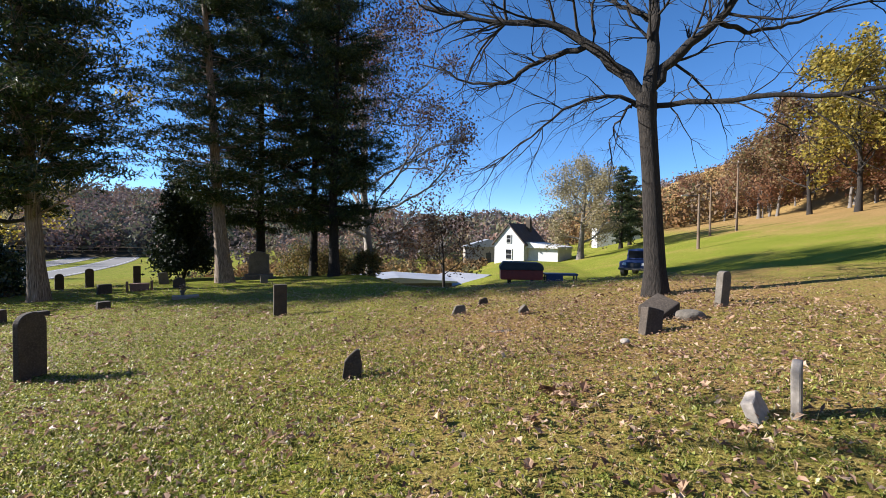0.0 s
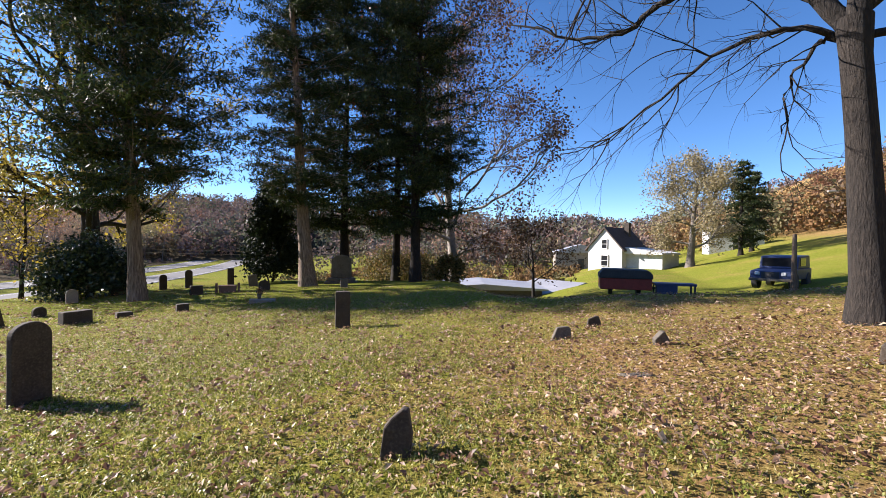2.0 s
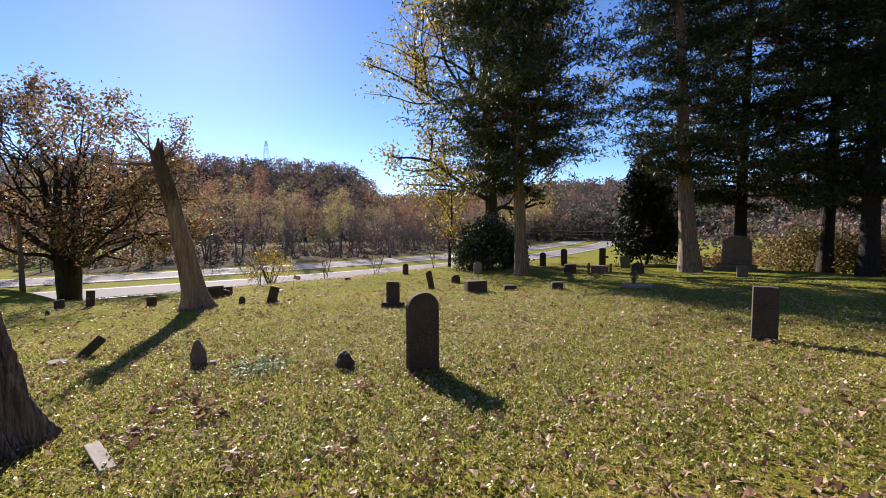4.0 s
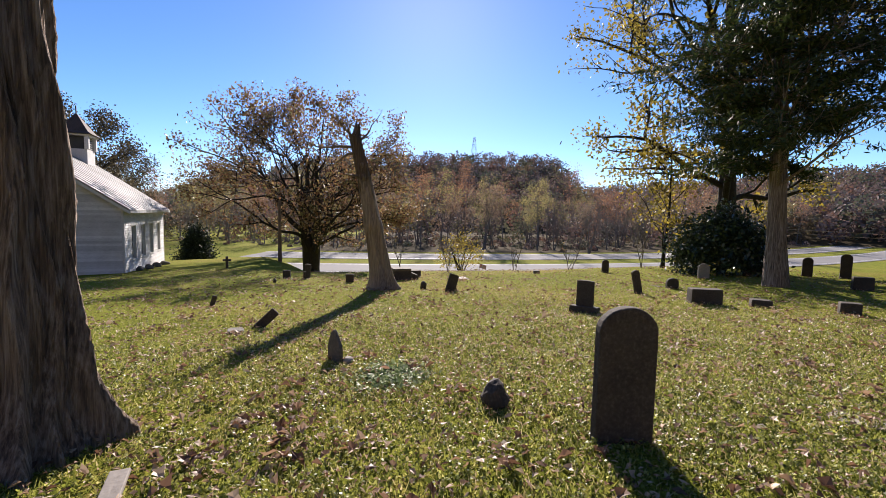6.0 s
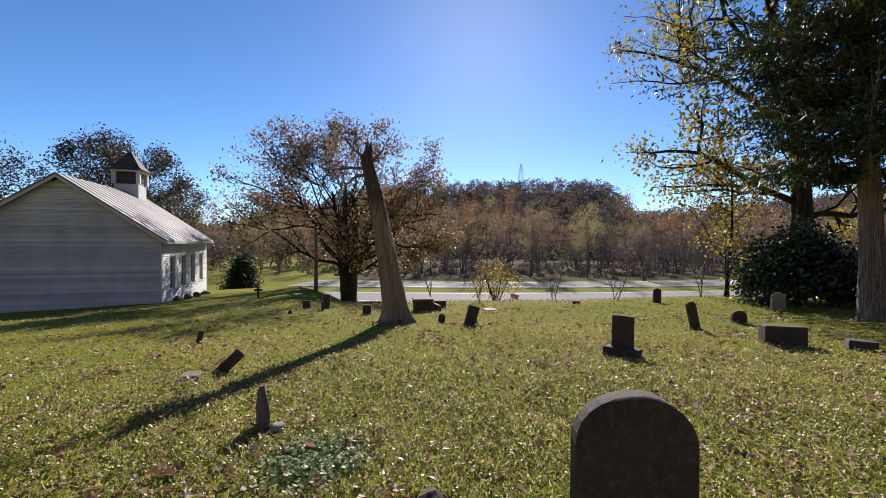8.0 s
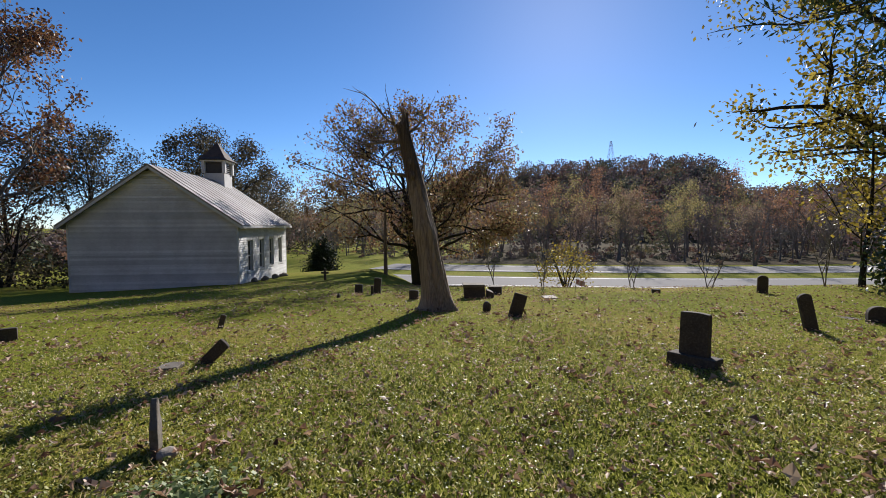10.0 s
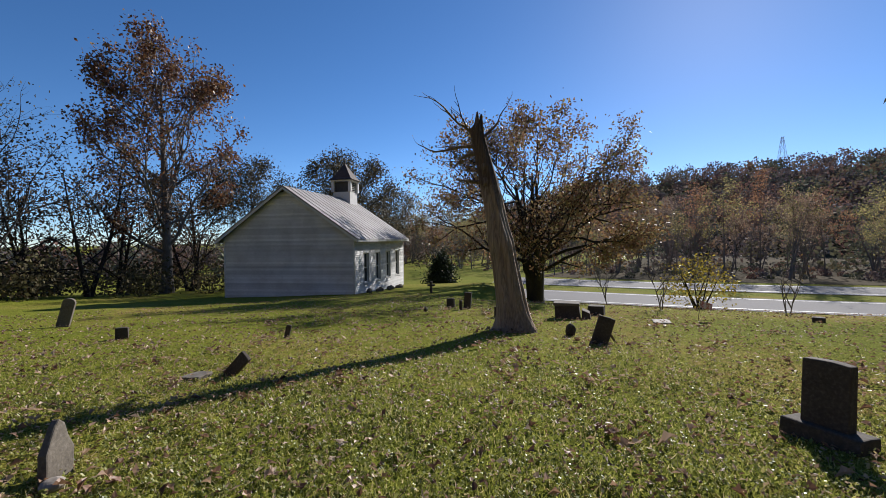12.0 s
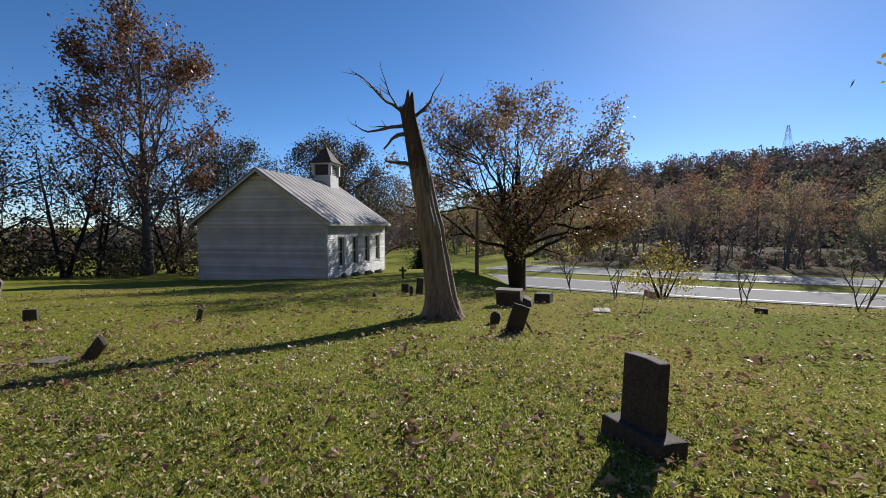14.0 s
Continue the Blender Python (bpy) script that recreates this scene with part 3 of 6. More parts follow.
def shrub(name, x, y, wide, high, seed, leaves, label, count=5000, leaf=0.06, category="shrub", taper=0.0, z=None, open_base=0.0):
    """A dense bush: stems and a ragged body of small leaves."""
    rng = np.random.default_rng(seed)
    soup = Soup()
    for k in range(7):
        a = rng.uniform(0, 6.28)
        p, _ = wander(rng, (0.1 * math.cos(a), 0.1 * math.sin(a), -0.1), (0.4 * math.cos(a), 0.4 * math.sin(a), 1), high * 0.7, 5, 0.12)
        soup.add(*tube(p, np.linspace(0.04, 0.01, 6), 5))
    d = rng.normal(0, 1, (90, 3))
    d /= np.linalg.norm(d, axis=1, keepdims=True)
    d[:, 2] = np.abs(d[:, 2]) * 2 - 1
    lumps = d * rng.uniform(0.55, 0.95, (90, 1))
    zz = (lumps[:, 2] + 1) / 2
    w = wide / 2 * (1 - taper * zz) * (0.75 + 0.25 * np.sin(np.pi * np.clip(zz * 1.2, 0, 1)))
    centres = np.stack([lumps[:, 0] * w, lumps[:, 1] * w, open_base + zz * (high - open_base) * 0.95], -1)
    root = thing(name, pose(x, y, zg(x, y) if z is None else z), label, category)
    v, f = soup.arrays()
    array_part("stem", v, f, BARK_DARK, root, "", True)
    array_part("crown", *leaf_cards(rng, centres, count // 90, wide * 0.085, leaf), leaves, root)
    return root


def bare_tree():
    """The bare tree by the broken stones: a dark straight trunk that forks, and long crooked limbs."""
    rng = np.random.default_rng(11)
    x, y = 3.95, 10.25
    root = thing("bare_tree", pose(x, y, zg(x, y)), "leafless tree with dark furrowed bark and long crooked limbs", "tree")
    soup = Soup()
    trunk = np.array([(0, 0, -0.3), (0, 0, 0), (-0.02, 0, 0.5), (-0.08, 0, 1.5), (-0.15, 0, 2.6), (-0.23, 0, 3.6), (-0.26, 0, 4.15)])
    soup.add(*tube(trunk, [0.36, 0.29, 0.22, 0.195, 0.18, 0.18, 0.21], 14, 0.5, 0.05, 6))
    array_part("trunk", *soup.arrays(), BARK_DARK, root, "", True)
    right, ahead = np.array([0.95, -0.31, 0]), np.array([0.31, 0.95, 0])

    def limb(points, r0, r1, twigs, hang=0.02):
        own = Soup()
        p = np.array([right * a + ahead * b + (0, 0, c) for a, b, c in points])
        t = np.linspace(0, 1, 18)
        k = np.linspace(0, 1, len(p))
        line = np.stack([np.interp(t, k, p[:, i]) for i in range(3)], -1)
        line[1:-1] = (line[:-2] + 2 * line[1:-1] + line[2:]) / 4
        line[1:] += rng.normal(0, 0.03, (17, 3))
        own.add(*tube(line, np.linspace(r0 * 0.85, r1 * 0.8, 18), 8))
        tips = []
        style = dict(wiggle=0.22, up=hang, kids=(2, 4), angle=(0.4, 1.0), seg=0.25)
        for q in range(twigs):
            i = rng.integers(3, 17)
            w = line[i + 1 if i < 17 else i] - line[i - 1]
            w /= np.linalg.norm(w)
            branch(rng, own, tips, line[i], side_way(rng, w, rng.uniform(0.5, 1.2)), rng.uniform(0.7, 1.8), max(r0 * 0.22, 0.014), 2, style)
        array_part("limb", *own.arrays(), BARK_DARK, root, "", True)

    limb([(-0.25, 0, 4.0), (-0.43, 0, 4.33), (-0.96, 0, 5.0), (-1.45, 0, 5.44), (-1.94, -0.1, 5.93), (-2.6, -0.2, 6.1), (-3.6, -0.4, 6.24), (-4.2, -0.5, 6.42), (-5.4, -0.6, 6.9)], 0.17, 0.03, 18)
    limb([(-0.22, 0, 4.0), (-0.12, 0, 4.8), (-0.13, 0.1, 5.7), (-0.16, 0.2, 6.4), (-0.1, 0.3, 7.6), (0.1, 0.4, 9.5), (0.4, 0.4, 11)], 0.18, 0.05, 18, 0.05)
    limb([(-0.18, 0, 4.1), (0.02, 0, 4.57), (0.46, 0.1, 5.07), (1.07, 0.2, 5.44), (1.5, 0.2, 6.42), (1.9, 0.1, 7.5), (2.6, 0, 9)], 0.15, 0.04, 18, 0.04)
    limb([(-0.2, 0, 3.85), (0.02, 0, 3.9), (1.2, -0.2, 3.84), (2.0, -0.3, 3.72), (2.8, -0.4, 3.62), (3.9, -0.6, 3.65), (5.2, -0.8, 3.6)], 0.075, 0.03, 20)
    limb([(-0.3, 0, 3.9), (-0.53, 0, 4.08), (-1.0, -0.1, 4.22), (-1.5, -0.2, 4.2), (-2.2, -0.3, 3.78), (-2.87, -0.4, 3.22), (-3.7, -0.5, 2.7)], 0.065, 0.012, 16, -0.03)
    limb([(-0.4, 0, 4.0), (-0.65, 0.2, 4.0), (-1.0, 0.3, 3.47), (-0.98, 0.3, 2.73)], 0.045, 0.012, 7, -0.03)
    limb([(-1.45, 0, 5.42), (-2.44, 0, 5.36), (-3.23, 0, 4.88), (-4.1, -0.1, 4.94), (-5.7, -0.2, 5.7)], 0.085, 0.02, 18)
    limb([(1.07, 0.2, 5.44), (1.7, 0.7, 5.3), (2.7, 1.0, 5.6), (3.9, 1.1, 5.7)], 0.06, 0.015, 12)
    limb([(-0.13, 0.1, 5.7), (-0.9, 0.5, 6.4), (-1.6, 0.8, 7.4), (-2.2, 1.0, 8.6)], 0.07, 0.02, 10, 0.03)


def dead_snag():
    """The leaning broken trunk without bark, with a few dead branches at its top."""
    rng = np.random.default_rng(5)
    x, y = -15.1, 2.1
    root = thing("dead_tree", pose(x, y, zg(x, y)), "leaning broken dead tree trunk, bark gone and weathered", "tree")
    n, sides = 40, 48
    t = np.linspace(0, 1, n)
    axis = np.stack([0.05 * t + 0.1 * t * t, -0.93 * t + 0.05 * np.sin(3 * t), -0.2 + 4.65 * t], -1)
    rad = 0.3 - 0.15 * t + 0.26 * np.exp(-t * 16) + 0.035 * np.exp(-((t - 0.45) / 0.05) ** 2)
    ang = np.linspace(0, 2 * np.pi, sides, endpoint=False)
    v = []
    for i in range(n):
        flare = np.exp(-t[i] * 14)
        for a in ang:
            k = 1 + 0.1 * math.cos(5 * a + 2.5 * t[i]) + 0.08 * math.cos(9 * a - 3 * t[i]) + 0.04 * math.sin(14 * t[i] + 2 * a) + 0.3 * flare * max(0, math.cos(3.5 * a + 1)) + 0.03 * math.sin(23 * a + 9 * t[i])
            rise = (0.32 * max(0.0, math.cos(a - 2.0)) ** 3 + 0.05 * math.sin(9 * a)) if i == n - 1 else 0.0
            v.append(axis[i] + rad[i] * k * np.array([math.cos(a), math.sin(a), 0]) + (0, 0, rise))
    i, j = np.meshgrid(np.arange(n - 1), np.arange(sides), indexing="ij")
    a, k = i * sides, (j + 1) % sides
    quads = np.stack([a + j, a + k, a + sides + k, a + sides + j], -1).reshape(-1, 4)
    array_part("trunk", np.array(v), quads, SNAG_WOOD, root, "", True)
    for z, turn, r in ((1.95, 3.9, 0.11), (2.0, 0.9, 0.07), (3.2, 0.4, 0.07), (3.55, 0.6, 0.06)):
        f = (z + 0.2) / 4.65
        bm = bmesh.new()
        bmesh.ops.create_icosphere(bm, subdivisions=3, radius=r)
        for q in bm.verts:
            q.co += noise.noise_vector(q.co * 14 + Vector((z, 0, 0))) * 0.3 * r
            q.co.z *= 1.5
        rr = 0.3 - 0.15 * f - 0.02
        bmesh.ops.translate(bm, verts=bm.verts, vec=(0.05 * f + 0.1 * f * f + rr * math.cos(turn), -0.93 * f + rr * math.sin(turn), z))
        part("knot", bm, DEAD_WOOD, root, "", True)
    spike, _ = wander(rng, axis[-1] + (0.02, 0.05, -0.1), (0.05, 0.1, 1), 0.45, 5, 0.06)
    array_part("broken_top", *tube(spike, [0.13, 0.1, 0.07, 0.05, 0.035, 0.012], 8), DEAD_WOOD, root, "dark splintered tip", True)
    across = np.array([0.62, -0.78, 0])

    def dead_limb(z, way, length, r, levels, up):
        own, tips = Soup(), []
        z -= 0.3
        f = (z + 0.2) / 4.65
        p = np.array([0.05 * f + 0.1 * f * f, -0.93 * f, z])
        branch(rng, own, tips, p, np.array(way) / np.linalg.norm(way), length, r, levels, dict(wiggle=0.2, up=up, kids=(1, 4), angle=(0.4, 0.9), seg=0.15))
        array_part("dead_branch", *own.arrays(), DEAD_WOOD, root, "", True)

    dead_limb(4.35, across * 1.0 + (0, 0, 0.15), 1.1, 0.05, 2, 0.12)
    dead_limb(4.5, across * 0.8 + (0, 0, 0.5), 1.1, 0.045, 2, 0.14)
    dead_limb(4.2, across * 1.0 + (0, 0, -0.3), 0.75, 0.055, 0, 0.0)
    dead_limb(4.45, -across + (0, 0, 0.25), 0.8, 0.045, 2, 0.18)
    dead_limb(3.45, across * 1.0 + (0, 0, -0.05), 0.75, 0.055, 0, 0.0)
    dead_limb(3.7, -across + (0, 0, 0.2), 0.2, 0.05, 0, 0.0)
    dead_limb(2.1, across + (0, 0, 0.3), 0.2, 0.07, 0, 0.0)


def near_trunk():
    """The big red cedar at the path, of which only the fluted trunk shows."""
    x, y = -5.16, 1.55
    root = thing("cedar_tree", pose(x, y, zg(x, y)), "old cedar with a deeply fluted shredding trunk beside the path", "tree")
    n, sides = 70, 150
    t = np.linspace(0, 1, n)
    v = []
    for i in range(n):
        z = -0.3 + 7.5 * t[i] ** 1.3
        h = max(z, 0)
        r = 0.3 - 0.02 * h + 0.2 * math.exp(-h * 2.6)
        for a in np.linspace(0, 2 * np.pi, sides, endpoint=False):
            w = a + 0.12 * h + 0.14 * math.sin(2.1 * h + 2 * math.sin(a)) + 0.06 * math.sin(5.3 * h + 3 * math.cos(a))
            k = 1 + 0.13 * math.cos(6 * w + 0.4 * math.sin(1.7 * h)) + 0.11 * math.cos(11 * w + 1 + 0.8 * math.sin(2 * h)) + 0.07 * math.sin(19 * w + 2 * h) + 0.04 * math.sin(4 * h + 3 * w) + 0.16 * math.exp(-h * 3.2) * max(0, math.cos(2.5 * w + 0.4)) + 0.02 * math.sin(31 * w - 3 * h)
            k += 0.17 * noise.noise((5 * math.cos(w), 5 * math.sin(w), 0.9 * h)) + 0.1 * noise.noise((14 * math.cos(w), 14 * math.sin(w), 2.2 * h)) - 0.05 * max(0.0, noise.noise((9 * math.cos(w), 9 * math.sin(w), 0.7 * h + 5)))
            v.append((r * k * math.cos(a) - 0.03 * h, r * k * math.sin(a) - 0.02 * h, z))
    i, j = np.meshgrid(np.arange(n - 1), np.arange(sides), indexing="ij")
    a, k = i * sides, (j + 1) % sides
    array_part("trunk", np.array(v), np.stack([a + j, a + k, a + sides + k, a + sides + j], -1).reshape(-1, 4), BARK_CEDAR, root, "", True)
    rng = np.random.default_rng(3)
    own, tips = Soup(), []
    for q in range(26):
        az, z = 2.4 * q, rng.uniform(5.2, 8.2)
        b, _ = wander(rng, (-0.03 * z, -0.02 * z, min(z, 7.1)), (math.cos(az), math.sin(az), 0.35), rng.uniform(1.2, 2.4), 6, 0.1)
        own.add(*tube(b, np.linspace(0.05, 0.008, 7), 4))
        tips.extend(b[2:])
    array_part("bough", *own.arrays(), BARK_CEDAR, root, "", True)
    array_part("crown", *leaf_cards(rng, np.array(tips), 22, 0.28, 0.12, 0.3), CONIFER, root)


bare_tree()
dead_snag()
near_trunk()
PINE = "tall dark evergreen with a bare lower trunk"
conifer("cedar_tree", -16.7, 14.25, 20, 0.28, 21, BARK_CEDAR, CONIFER, "tall old cedar with pale furrowed trunk", 0.2, 56, 4.3, 0.105, 27, (-0.04, -0.055), -0.1, 5, "", 9)
conifer("pine_tree", -13.7, 20.8, 19, 0.36, 22, BARK_CEDAR, CONIFER, PINE, 0.22, 50, 4.0, 0.105, 24, (-0.06, -0.02), -0.1, 4, "evergreens of the row")
conifer("pine_tree", -14.3, 24.9, 20, 0.28, 23, BARK_DARK, CONIFER, PINE, 0.15, 54, 4.1, 0.105, 24, (0, 0), -0.1, 4, "evergreens of the row")
conifer("pine_tree", -11.5, 26.2, 20, 0.24, 24, BARK_DARK, CONIFER, PINE, 0.15, 54, 3.8, 0.105, 24, (0, 0), -0.1, 4, "evergreens of the row")
conifer("pine_tree", -8.9, 23.4, 19, 0.27, 25, BARK_DARK, CONIFER, PINE, 0.16, 54, 4.0, 0.105, 24, (0, 0), -0.1, 4, "evergreens of the row")
shrub("yew_bush", -18.3, 23.2, 3.5, 6.2, 31, YEW_GREEN, "tall dense dark yew with a rounded body", 26000, 0.09, "shrub", 0.45)
shrub("holly_bush", -20.9, 14.9, 3.6, 2.7, 32, HOLLY_GREEN, "broad glossy dark green holly bush", 16000, 0.07)
broadleaf("maple_tree", -24.5, 17.0, 23, 0.45, 41, BARK_DARK, YELLOW_LEAF, "large tree with thinning yellow autumn leaves", 0.12, 24, 0.38, 3, 13, 0.095, 0.36, rise=(0.2, 0.95), spread_to=0.36)
broadleaf("sycamore_tree", -8.9, 29.7, 19, 0.34, 42, BARK_PALE, RUST_LEAF, "pale barked sycamore with sparse rusty leaves", 0.12, 24, 0.36, 3, 13, 0.085, 0.42, rise=(0.3, 1.0), spread_to=0.38)
broadleaf("small_tree", -3.9, 31.0, 5.6, 0.13, 43, BARK_DARK, BROWN_LEAF, "small spreading tree with dark brown leaves", 0.3, 11, 0.5, 2, 14, 0.09, 0.3, spread_to=0.55)
broadleaf("oak_tree", -38, -8.5, 14.8, 0.5, 44, BARK_DARK, OAK_LEAF, "broad old oak with rusty thinning leaves by the road", 0.2, 9, 0.5, 3, 20, 0.1, 0.34, (0, 0), 4, (0.1, 0.9), spread_to=0.68, kids=(3, 5), shell=0.62)
broadleaf("tulip_tree", -20.1, -31, 20, 0.4, 45, BARK_GREY, RUST_LEAF, "tall tree with sparse dark rusty leaves beside the church", 0.18, 26, 0.34, 3, 9, 0.12, 0.36, (0, 0), 1, (0.5, 1.15), spread_to=0.27, shell=0.6)
shrub("juniper_bush", -42, -21, 4.6, 5.2, 33, YEW_GREEN, "cone shaped dark evergreen bush near the church", 14000, 0.09, "shrub", 0.75)


# ---- church ----
def church():
    """White clapboard church with a gabled metal roof and a small belfry."""
    cx, cy = -23.15, -12.6
    along = math.degrees(math.atan2(-4.2, -8.55))
    W, L, H, P, Z = 8.4, 9.5, 3.8, 6.7, -2.75
    root = thing("church", pose(cx, cy, Z, 0, 0, along), "white weathered clapboard church with gabled grey metal roof", "church")
    t = 0.22

    def gable(x0, x1, name):
        bm = slab([(0, 0), (W, 0), (W, H), (W / 2, P - 0.12), (0, H)], x1 - x0)
        bmesh.ops.transform(bm, matrix=Matrix.Translation(((x0 + x1) / 2, 0, 0)) @ Matrix.Rotation(math.pi / 2, 4, "Z"), verts=bm.verts)
        return part(name, bm, PAINT_WHITE, root)

    def boards(name, a, b, wide, side, top_of):
        """Overlapping boards on a wall from a along b; top_of: half-width limits at a height."""
        v, f = [], []
        z = 0.05
        while z < P - 0.3:
            lo, hi = top_of(z + 0.06)
            if hi - lo > 0.15:
                n = len(v)
                for s in (lo, hi):
                    p = Vector(a) + Vector(b) * s
                    q = Vector(side)
                    v += [p + q * 0.055 + Vector((0, 0, z)), p + q * 0.008 + Vector((0, 0, z + 0.128)), p + Vector((0, 0, z)) + q * 0.002]
                f += [(n, n + 3, n + 4, n + 1), (n + 2, n + 5, n + 3, n)]
            z += 0.125
        return array_part(name, np.array([tuple(p) for p in v]), np.array(f), PAINT_WHITE, root)

    def full(z):
        if z < H:
            return 0.0, W
        k = (z - H) / (P - H) * W / 2
        return k, W - k

    for x0, x1, s, nm in ((0, t, -1, "wall_front"), (L - t, L, 1, "wall_back")):
        gable(x0, x1, nm)
        boards("siding", (0 if s < 0 else L, 0, 0), (0, 1, 0), W, (s, 0, 0), full)
    # side walls with four window openings each
    wins = [1.35, 3.4, 5.45, 7.5]
    w0, w1, ww = 0.95, 2.75, 0.85
    for y0, y1, s in ((0, t, -1), (W - t, W, 1)):
        bm = bmesh.new()
        edges = [t] + [v for w in wins for v in (w, w + ww)] + [L - t]
        for k in range(0, len(edges), 2):
            box(bm, edges[k], edges[k + 1], y0, y1, 0, H)
        for w in wins:
            box(bm, w, w + ww, y0, y1, 0, w0)
            box(bm, w, w + ww, y0, y1, w1, H)
        part("wall_side", bm, PAINT_WHITE, root)
        yy = y0 if s < 0 else y1
        cuts = [0.0] + [v for w in wins for v in (w - 0.1, w + ww + 0.1)] + [L]
        for k in range(0, len(cuts), 2):
            boards("siding", (0, yy, 0), (1, 0, 0), L, (0, s, 0), lambda z, a=cuts[k], b=cuts[k + 1]: (a, b) if z < H - 0.02 else (0, 0))
        for w in wins:
            for za, zb in ((0.0, w0 - 0.08), (w1 + 0.1, H)):
                boards("siding", (0, yy, 0), (1, 0, 0), L, (0, s, 0), lambda z, a=w - 0.1, b=w + ww + 0.1, za=za, zb=zb: (a, b) if za <= z - 0.05 and z + 0.07 < zb else (0, 0))
            win = part("window", box_bm(w, w + ww, yy - s * 0.12 - 0.012, yy - s * 0.12 + 0.012, w0, w1), GLASS_DARK, root, "old dark window glass")
            bm = bmesh.new()
            for a, b, c, d in ((w - 0.1, w, w0 - 0.08, w1 + 0.1), (w + ww, w + ww + 0.1, w0 - 0.08, w1 + 0.1), (w - 0.1, w + ww + 0.1, w1 + 0.003, w1 + 0.13), (w - 0.13, w + ww + 0.13, w0 - 0.09, w0 - 0.003)):
                box(bm, a, b, min(yy, yy + s * 0.045), max(yy, yy + s * 0.045), c, d)
            part("window_frame", bm, PAINT_WHITE, win, "white painted casing")
            bm = bmesh.new()
            m = (w + w + ww) / 2
            for a, b, c, d in ((w, w + 0.05, w0, w1), (w + ww - 0.05, w + ww, w0, w1), (w + 0.05, w + ww - 0.05, w0, w0 + 0.06), (w + 0.05, w + ww - 0.05, w1 - 0.06, w1), (w + 0.05, w + ww - 0.05, (w0 + w1) / 2 - 0.03, (w0 + w1) / 2 + 0.03), (m - 0.012, m + 0.012, w0 + 0.06, w1 - 0.06)):
                box(bm, a, b, yy - s * 0.1 - 0.02, yy - s * 0.1 + 0.02, c, d)
            part("sash", bm, PAINT_WHITE, win)
    for x in (0, L):
        for y in (0, W):
            part("corner_board", box_bm(x - 0.05, x + 0.05, y - 0.05, y + 0.05, 0, H - 0.02), PAINT_WHITE, root)
    # stone footing under the side and back, where the ground falls
    part("footing", box_bm(0.05, L - 0.05, 0.05, W - 0.05, -1.0, 0.0), STONE_GREY, root)
    # roof: two pitches of metal sheets with raised seams
    over, rise = 0.38, (P - H) / (W / 2)
    for s in (-1, 1):
        v, f = [], []
        eave_y, eave_z = -over, H - rise * over
        sheets = 16
        for k in range(sheets):
            a, b = -over + (L + 2 * over) * k / sheets, -over + (L + 2 * over) * (k + 1) / sheets
            lift = 0.07 + 0.006 * (k % 2)
            ring = [(a + 0.004, eave_y, eave_z), (b - 0.004, eave_y, eave_z), (b - 0.004, W / 2, P), (a + 0.004, W / 2, P)]
            n = len(v)
            v += [(p, q if s < 0 else W - q, r) for p, q, r in ring] + [(p, q if s < 0 else W - q, r + lift) for p, q, r in ring]
            f += [(n + 4, n + 5, n + 6, n + 7), (n, n + 3, n + 2, n + 1), (n, n + 1, n + 5, n + 4), (n + 1, n + 2, n + 6, n + 5), (n + 3, n, n + 4, n + 7)]
            array_part("roof_sheet", np.array(v[n:]), np.array(f[-5:]) - n, ROOF_METAL, root)
        v, f = [], []
        for k in range(sheets + 1):
            a = -over + (L + 2 * over) * k / sheets
            n = len(v)
            for p in (a - 0.015, a + 0.015):
                for q, r in ((eave_y, eave_z + 0.07), (W / 2, P + 0.07)):
                    v += [(p, q if s < 0 else W - q, r), (p, q if s < 0 else W - q, r + 0.035)]
            f += [(n + 1, n + 3, n + 7, n + 5), (n, n + 2, n + 3, n + 1), (n + 4, n + 5, n + 7, n + 6), (n, n + 1, n + 5, n + 4)]
        array_part("roof_seam", np.array(v), np.array(f), ROOF_METAL, root)
        # fascia along the eave and rake boards on the gables
        y = -over if s < 0 else W + over
        part("fascia", box_bm(-over, L + over, min(y, y - s * -0.03), max(y, y - s * -0.03), eave_z - 0.1, eave_z + 0.02), PAINT_WHITE, root)
        for x in (-over - 0.002, L + over - 0.028):
            bm = slab([(y, eave_z - 0.14), (y, eave_z), (W / 2, P), (W / 2, P - 0.14)], 0.03)
            bmesh.ops.transform(bm, matrix=Matrix.Translation((x + 0.015, 0, 0)) @ Matrix.Rotation(math.pi / 2, 4, "Z"), verts=bm.verts)
            part("rake_board", bm, PAINT_WHITE, root)
    part("soffit", box_bm(-0.02, L + 0.02, -over + 0.03, 0.0, H - rise * over - 0.02, H - rise * over + 0.01), PAINT_WHITE, root)
    # belfry near the far end of the ridge
    bx, b = L - 1.2, 0.68
    belfry = part("belfry", box_bm(bx - b, bx + b, W / 2 - b, W / 2 + b, P - 0.55, P + 0.55), PAINT_WHITE, root, "small square white belfry")
    for px in (-1, 1):
        for py in (-1, 1):
            part("post", box_bm(bx + px * b - 0.11, bx + px * b + 0.11, W / 2 + py * b - 0.11, W / 2 + py * b + 0.11, P + 0.55, P + 1.35, 0.01), PAINT_WHITE, belfry)
    part("louvre", box_bm(bx - b + 0.1, bx + b - 0.1, W / 2 - b + 0.1, W / 2 + b - 0.1, P + 0.55, P + 1.3), DARK_TRIM, belfry, "dark louvred opening")
